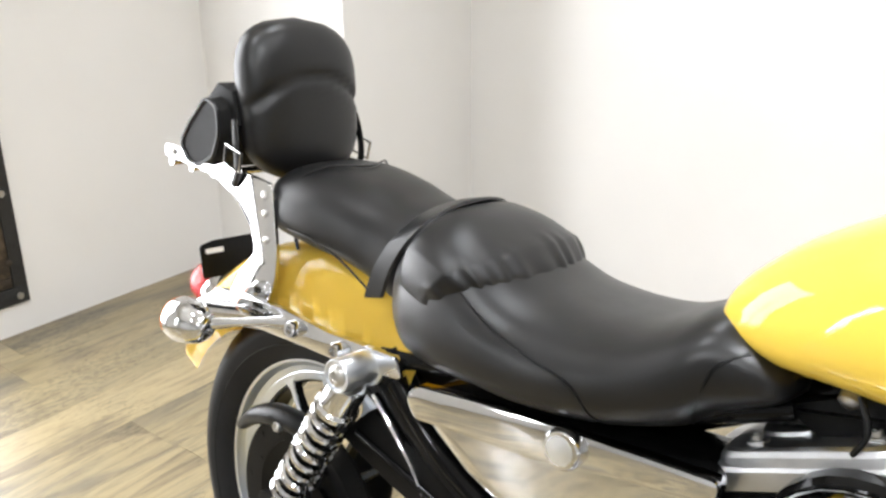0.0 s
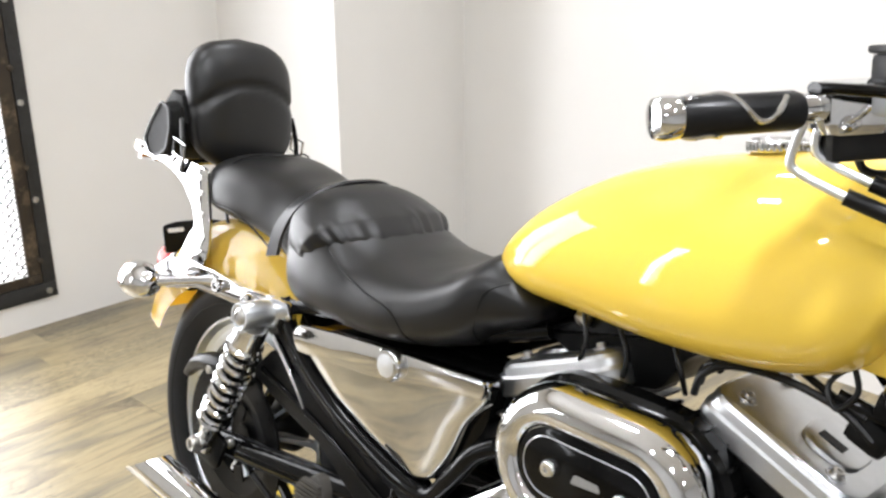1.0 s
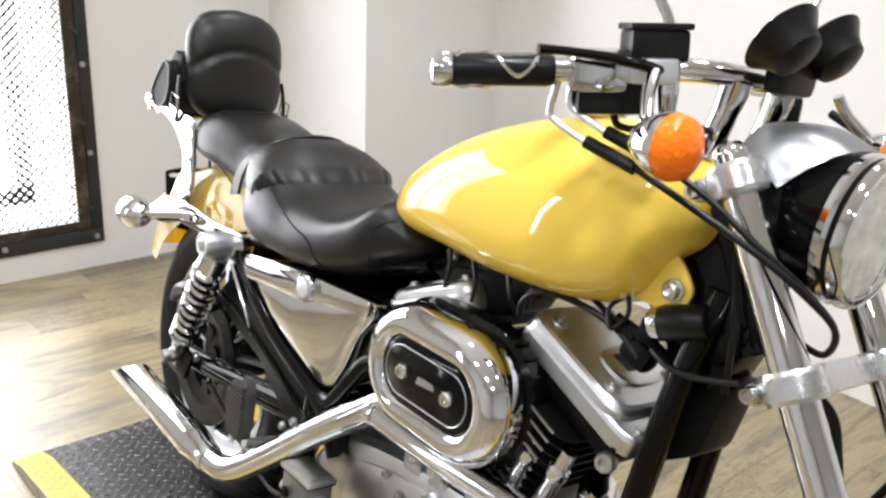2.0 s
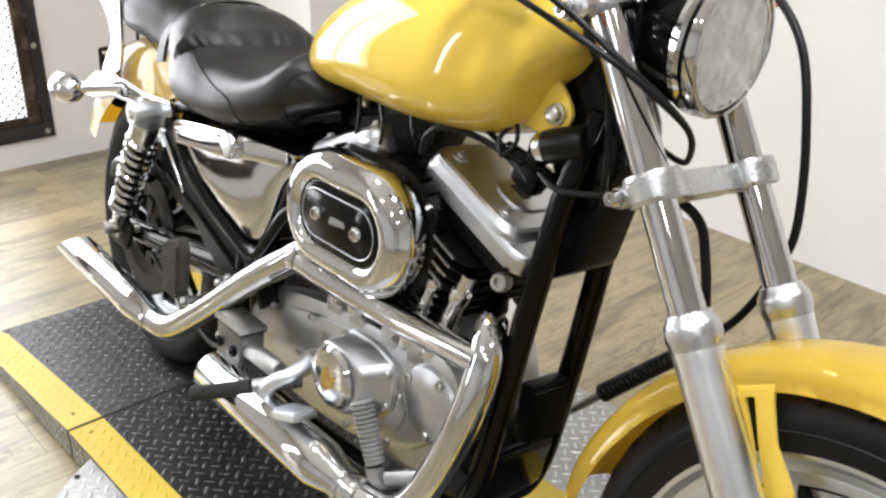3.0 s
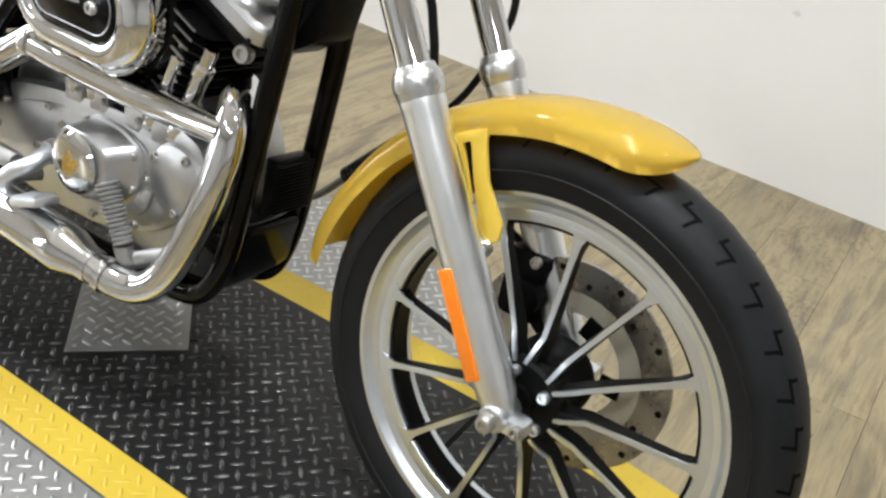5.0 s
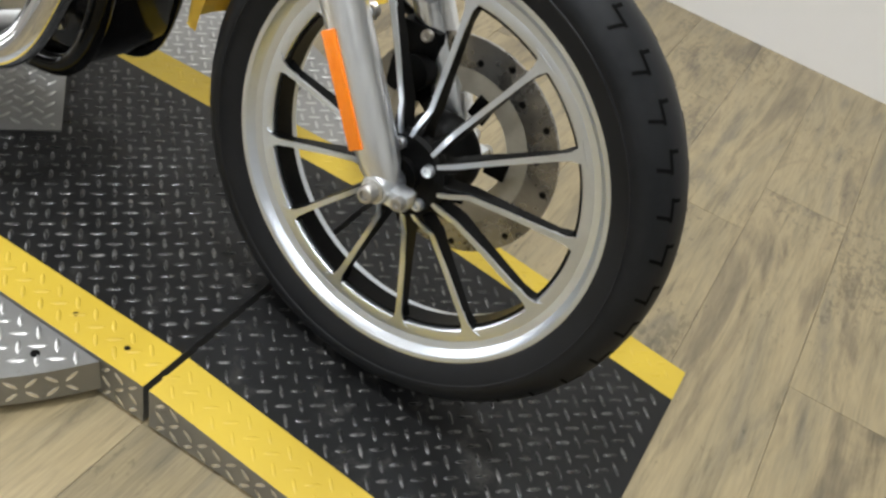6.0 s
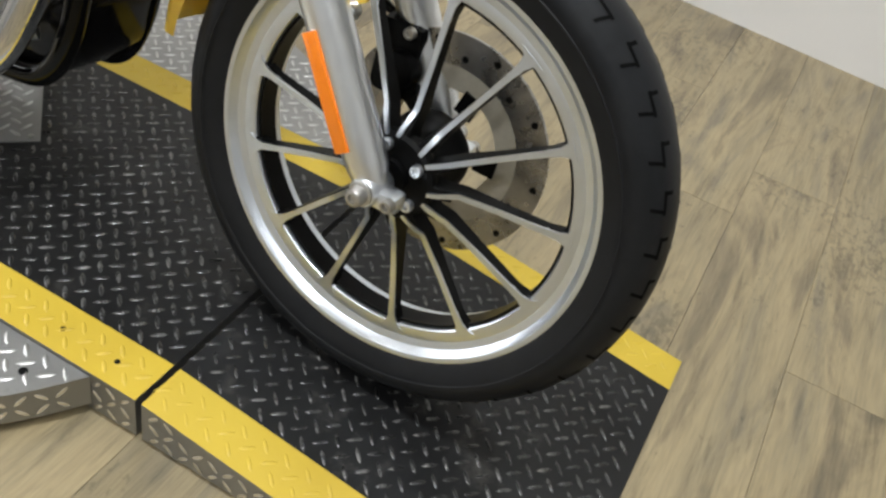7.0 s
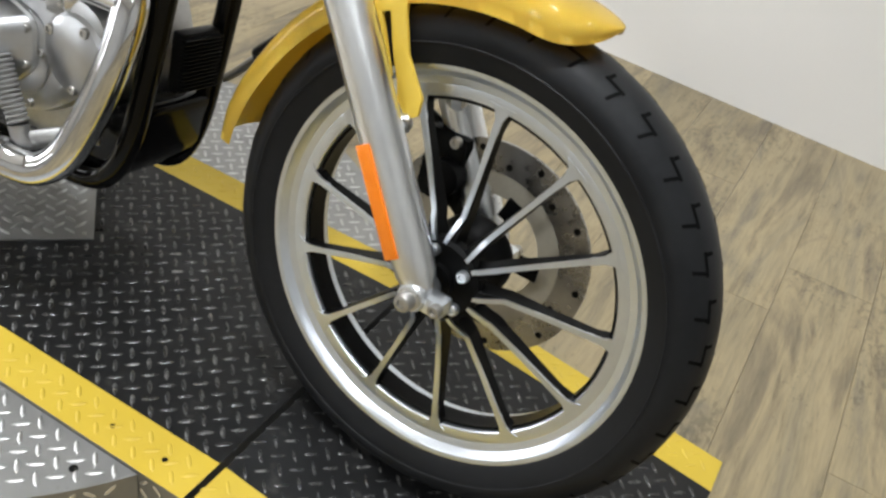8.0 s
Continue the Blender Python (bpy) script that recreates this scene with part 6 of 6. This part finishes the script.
# jack peg with ribbed sleeve under the timer cover
jp = part("folded_highway_peg", ribbed((0.858, -0.152, 0.340), (0.904, -0.152, 0.260), 0.0180, 0.0145, 14), PEG_GREY, bike, "ribbed grey rubber peg folded upright")
part("peg_clevis", tube([(0.902, -0.152, 0.258), (0.908, -0.150, 0.240), (0.915, -0.14, 0.232)], (0.014, 0.013, 0.012), 12), ALU_CAST, jp)
part("peg_arm", tube([(0.912, -0.145, 0.236), (0.945, -0.12, 0.250), (0.985, -0.09, 0.262)], 0.009, 10, flat=1.6), ALU_CAST, jp)
# far side: peg and side stand
lp = part("far_footpeg", ribbed((0.70, 0.16, 0.27), (0.66, 0.26, 0.25), 0.0165, 0.0175, 14), GRIP, bike, "black rubber rider footpeg")
part("peg_clevis", tube([(0.72, 0.10, 0.28), (0.70, 0.16, 0.27)], 0.013, 12), ALU_CAST, lp)
part("side_stand", tube([(0.66, 0.09, 0.19), (0.655, 0.16, 0.10), (0.65, 0.215, 0.030), (0.65, 0.235, -0.030)], 0.011, 12), BLACK, bike, "black side stand")

# headlight -----------------------------------------------------------------
HD = Vector((0.995, 0.055, -0.06)).normalized()
HO = Vector((1.158, 0, 0.914))
hl = part("headlight", lathe([(0.0172, -0.075), (0.0430, -0.070), (0.0636, -0.045), (0.0714, -0.010), (0.0731, 0.030)], HO, HD, 48), BLACK, bike, "round headlight in a black shell with chrome rings")
part("outer_ring", lathe([(0.0740, 0.032), (0.0783, 0.035), (0.0791, 0.042), (0.0757, 0.046), (0.0722, 0.046), (0.0722, 0.033)], HO, HD, 64, closed=True), CHROME, hl)
part("gasket", lathe([(0.0740, 0.046), (0.0740, 0.051), (0.0705, 0.051), (0.0705, 0.046)], HO, HD, 64, closed=True), BLACK, hl)
part("trim_ring", lathe([(0.0748, 0.050), (0.0783, 0.053), (0.0778, 0.059), (0.0748, 0.064), (0.0708, 0.065), (0.0695, 0.060), (0.0705, 0.052)], HO, HD, 64, closed=True), CHROME, hl)
part("reflector", lathe([(0.0690, 0.061), (0.0635, 0.040), (0.0447, 0.010), (0.0241, -0.006), (0.0138, -0.008), (0, -0.008)], HO, HD, 48), LAMP_MIRROR, hl)
part("bulb_shield", lathe([(0.009, 0.0), (0.009, 0.04), (0.008, 0.050), (0.004, 0.053), (0, 0.053)], HO, HD, 20), BLACK_SATIN, hl)
gl = bmesh.new()
prof = [(0.0695 * math.sin(a), 0.058 + 0.020 * math.cos(a)) for a in (radians(90 - 9 * k) for k in range(11))]
inner = [(r * 0.97, h - 0.003) for r, h in reversed(prof)]
lathe(prof[:-1] + [(0.0, prof[-1][1]), (0.0, prof[-1][1] - 0.003)] + inner[1:], HO, HD, 48, gl, closed=True)
gpart = part("lens", gl, GLASS, hl, "clear glass lens")
# brow over the lamp
br = bmesh.new()
rings = []
for i in range(13):
    t = i / 12
    x = 1.098 + 0.096 * t
    hw = 0.088 - 0.004 * t
    ring = []
    for k in range(21):
        u = -1 + 2 * k / 20
        z = 1.002 - 0.046 * abs(u) ** 3 - 0.012 * t
        ring.append(Vector((x - 0.040 * abs(u) ** 2.5 * t, hw * u, z + 0.010 * math.sin(math.pi * t))))
    rings.append(ring)
skin(br, rings, closed_ring=False, caps=False)
bmesh.ops.solidify(br, geom=br.faces[:], thickness=0.006)
brow = part("headlight_brow", br, ALU, bike, "satin aluminium brow over the headlight", angle=60)


def front_signal(sg):
    c = Vector((1.117, sg * 0.211, 0.961))
    s = part("front_turn_signal", lathe([(0.0072, -0.038), (0.0162, -0.034), (0.0252, -0.021), (0.0311, -0.004), (0.0319, 0.004)], c, (1, 0, 0), 32), CHROME, bike, "chrome turn signal with amber lens")
    part("lens", lathe([(0.0311, 0.002), (0.0311, 0.010), (0.0279, 0.019), (0.0180, 0.026), (0.0072, 0.029), (0, 0.0295)], c, (1, 0, 0), 32), ORANGE, s, "amber faceted lens")
    part("stalk", tube([c + Vector((-0.03, 0, 0.018)), c + Vector((-0.050, -sg * 0.02, 0.040)), c + Vector((-0.060, -sg * 0.035, 0.062))], 0.007, 12), CHROME, s)


both(front_signal)

# handlebar -------------------------------------------------------------------
hb = part("handlebar", tube([(0.892, -0.304, 1.006), (0.945, -0.225, 1.019), (1.010, -0.135, 1.036), (1.052, -0.07, 1.042), (1.062, 0, 1.040), (1.052, 0.07, 1.042), (1.010, 0.135, 1.036), (0.945, 0.225, 1.019), (0.892, 0.304, 1.006)], 0.0125, 16, 6), CHROME, bike, "chrome handlebar with grips and levers")


def riser(sg):
    part("riser", tube([(1.040, sg * 0.045, 0.955), (1.052, sg * 0.045, 1.0), (1.060, sg * 0.045, 1.038)], (0.015, 0.014, 0.018), 16), CHROME, hb)


both(riser)


def hand_control(sg):
    a, b = Vector((0.889, sg * 0.308, 1.0055)), Vector((0.962, sg * 0.203, 1.0222))
    d = (b - a).normalized()
    g = part("grip", lathe([(0.014, 0.0), (0.0165, 0.003), (0.0165, 0.112), (0.0145, 0.118)], a, d, 28), PLASTIC, hb, "black rubber grip with wavy chrome bands")
    part("grip_end", lathe([(0.010, -0.008), (0.0160, -0.006), (0.0178, 0.0), (0.0178, 0.010), (0.0168, 0.014)], a, d, 28), CHROME, g)
    for ph in (0.0, math.pi):
        w = []
        e0, e1 = ring_axes(d)
        for k in range(24):
            t = k / 23
            an = ph + 1.2 * math.sin(t * 2 * math.pi) + 0.9
            w.append(a + d * (0.016 + 0.085 * t) + 0.0166 * (math.cos(an) * e0 + math.sin(an) * e1))
        part("chrome_band", tube(w, 0.0026, 8, per=1), CHROME, g)
    hm_ = Matrix.Translation(b + d * 0.022) @ d.to_track_quat("X", "Z").to_matrix().to_4x4()
    h = part("control_housing", box((0.012, 0, 0.0), (0.060, 0.040, 0.046), None, hm_, bevel=0.012), CHROME if sg < 0 else PLASTIC, hb, "chrome throttle housing" if sg < 0 else "black switch housing")
    part("switch_box", box((0.030, 0.004, -0.024), (0.080, 0.036, 0.040), None, hm_, bevel=0.008), PLASTIC, h)
    r = part("reservoir", box((0.066, -0.012, 0.026), (0.060, 0.050, 0.032), None, hm_, bevel=0.006), PLASTIC, hb, "black brake reservoir")
    part("reservoir_lid", box((0.066, -0.012, 0.045), (0.064, 0.054, 0.007), None, hm_, bevel=0.003), PLASTIC, r)
    part("lever_clamp", box((0.060, -0.028, 0.002), (0.050, 0.030, 0.026), None, hm_, bevel=0.006), ALU_SATIN, hb)
    p = [hm_ @ Vector(v) for v in ((0.060, -0.050, 0.004), (0.030, -0.064, 0.012), (-0.005, -0.066, 0.018), (-0.040, -0.064, 0.022), (-0.060, -0.064, 0.023))]
    part("lever", tube(p, (0.009, 0.010, 0.008, 0.0075, 0.009), 12, flat=0.6), BLACK, hb, "black hand lever")
    q_ = [hm_ @ Vector(v) for v in ((0.085, -0.01, 0.02), (0.082, -0.004, 0.05), (0.066, 0.008, 0.09), (0.046, 0.02, 0.15), (0.03, 0.03, 0.20))]
    mir = part("mirror", tube(q_, (0.008, 0.006, 0.0055, 0.005, 0.005), 12), CHROME, hb, "round mirror on a chrome stem")
    mo = q_[-1]
    part("mirror_head", lathe([(0.044, 0.0), (0.046, 0.004), (0.040, 0.014), (0.022, 0.022), (0, 0.024)], mo, (1, sg * 0.15, 0.05), 32), CHROME, mir)
    part("mirror_stud", tube([hm_ @ Vector(v) for v in ((0.085, -0.01, 0.02), (0.085, -0.008, -0.02), (0.086, -0.006, -0.055))], (0.010, 0.011, 0.007), 12), CHROME, hb)


both(hand_control)


def gauge(y):
    o = Vector((1.098, y, 1.086))
    d = Vector((-0.82, 0, 0.57))
    g = part("gauge", lathe([(0.0152, -0.0342), (0.0258, -0.0289), (0.0304, -0.0152), (0.042, 0.0), (0.0312, 0.0030)], o, d, 36), PLASTIC, hb, "black gauge with chrome bezel")
    part("bezel", lathe([(0.0327, -0.0015), (0.0338, 0.0023), (0.0323, 0.0061), (0.0293, 0.0061), (0.0293, 0.0015)], o, d, 40, closed=True), CHROME, g)
    part("dial", lathe([(0.0293, 0.0023), (0.0293, 0.0034), (0.0000, 0.0034)], o, d, 36), WALL, g)


gauge(-0.045)
gauge(0.040)
part("gauge_bracket", box((1.092, 0, 1.046), (0.026, 0.07, 0.036), None, None, bevel=0.012), PLASTIC, hb)
part("lamp_ear", slab(rounded([(1.085, 0.93), (1.12, 0.955), (1.16, 0.94), (1.165, 0.88), (1.11, 0.86), (1.085, 0.89)], 0.01), 0.16, side(0.08), bevel=0.004), BLACK, bike, "black headlight mount between the fork legs")

# the bars, lamps and gauges sit a little lower on the fork
for ob in (hb, hl, brow):
    ob.location = (0.003, 0, -0.012)

# cables -----------------------------------------------------------------------
for dy, dx, dz in ((0.0, 0.0, 0.0), (0.012, 0.014, 0.013)):
    c = part("throttle_cable", tube([(0.962 + dx * 0.6, -0.205 + dy, 1.000), (0.955 + dx, -0.203 + dy, 0.967 + dz), (0.966 + dx, -0.198 + dy, 0.956 + dz), (1.002 + dx, -0.190 + dy, 0.943 + dz)], 0.0040, 10), ALU_SATIN, bike, "throttle cable with metal elbow and rubber sleeve")
    part("sleeve", tube([(1.000 + dx, -0.190 + dy, 0.944 + dz), (1.030 + dx, -0.181 + dy, 0.935 + dz), (1.056 + dx, -0.175 + dy, 0.928 + dz)], 0.0072, 12), PLASTIC, c)
    part("outer", tube([(1.054 + dx, -0.175 + dy, 0.929 + dz), (1.12 + dx * 0.5, -0.160 + dy, 0.904 + dz * 0.8), (1.185, -0.140 + dy * 0.5, 0.876 + dz * 0.3), (1.225, -0.108 + dy * 0.5, 0.845), (1.240, -0.070, 0.815), (1.226, -0.040, 0.784), (1.198, -0.018, 0.772), (1.13, 0.0, 0.785)], 0.0036, 10), PLASTIC, c)
cc = part("clutch_cable", tube([(1.03, 0.22, 1.0), (1.13, 0.20, 0.96), (1.205, 0.175, 0.90), (1.245, 0.162, 0.80), (1.262, 0.160, 0.705), (1.258, 0.160, 0.655), (1.235, 0.160, 0.590), (1.205, 0.160, 0.538), (1.15, 0.160, 0.475)], 0.0055, 10), PLASTIC, bike, "black clutch cable with ribbed boot")
part("ribbed_boot", ribbed((1.155, 0.160, 0.480), (1.035, 0.160, 0.357), 0.0125, 0.015, 18), PLASTIC, cc)
part("cable_end", tube([(1.04, 0.160, 0.362), (0.985, 0.155, 0.305), (0.94, 0.14, 0.29)], 0.007, 10), ALU_CAST, cc)
part("brake_line", tube([(1.13, -0.02, 0.70), (1.175, 0.015, 0.718), (1.212, 0.03, 0.700), (1.230, 0.035, 0.650), (1.25, 0.05, 0.56), (1.33, 0.075, 0.46), (1.40, 0.085, 0.42)], 0.006, 10), PLASTIC, bike, "black front brake hose")
part("speedo_cable", tube([(1.09, 0.02, 0.99), (1.085, -0.02, 0.95), (1.105, -0.048, 0.87), (1.125, -0.050, 0.78), (1.130, -0.045, 0.70)], 0.004, 8), PLASTIC, bike, "black speedometer cable")
part("wiring_loom", tube([(0.985, -0.055, 0.765), (0.972, -0.066, 0.745), (0.985, -0.072, 0.725), (1.0, -0.066, 0.745), (0.992, -0.06, 0.765)], 0.003, 8), PLASTIC, bike, "thin black wiring loop")
part("bar_wiring", tube([(0.99, -0.15, 1.0), (0.985, -0.14, 0.975), (1.0, -0.13, 0.96), (1.05, -0.06, 0.97), (1.075, -0.03, 0.94)], 0.004, 8), PLASTIC, bike, "black switch wiring")

# ---------------------------------------------------------------- floor planks, laid along y and cut at the walls
PW, PL = 0.182, 1.22
full = plank_mesh(PW, PL)
rng = random.Random(11)
nx = int((X1 - X0) / PW) + 1
for i in range(nx):
    x = X0 + PW * (i + 0.35)
    y, stop = Y0 - rng.random() * PL, WY(x) + 0.02
    while y < stop:
        a, b = max(y, Y0 - 0.02), min(y + PL, stop)
        turn = Matrix.Rotation(math.pi if rng.random() < 0.5 else 0, 4, "Z")
        if b - a > 0.05:
            me = full if b - a > PL - 0.001 else plank_mesh(PW, b - a)
            shared("plank", me, floor, Matrix.Translation((x, (a + b) / 2, FLOOR - 0.002)) @ turn)
        y += PL
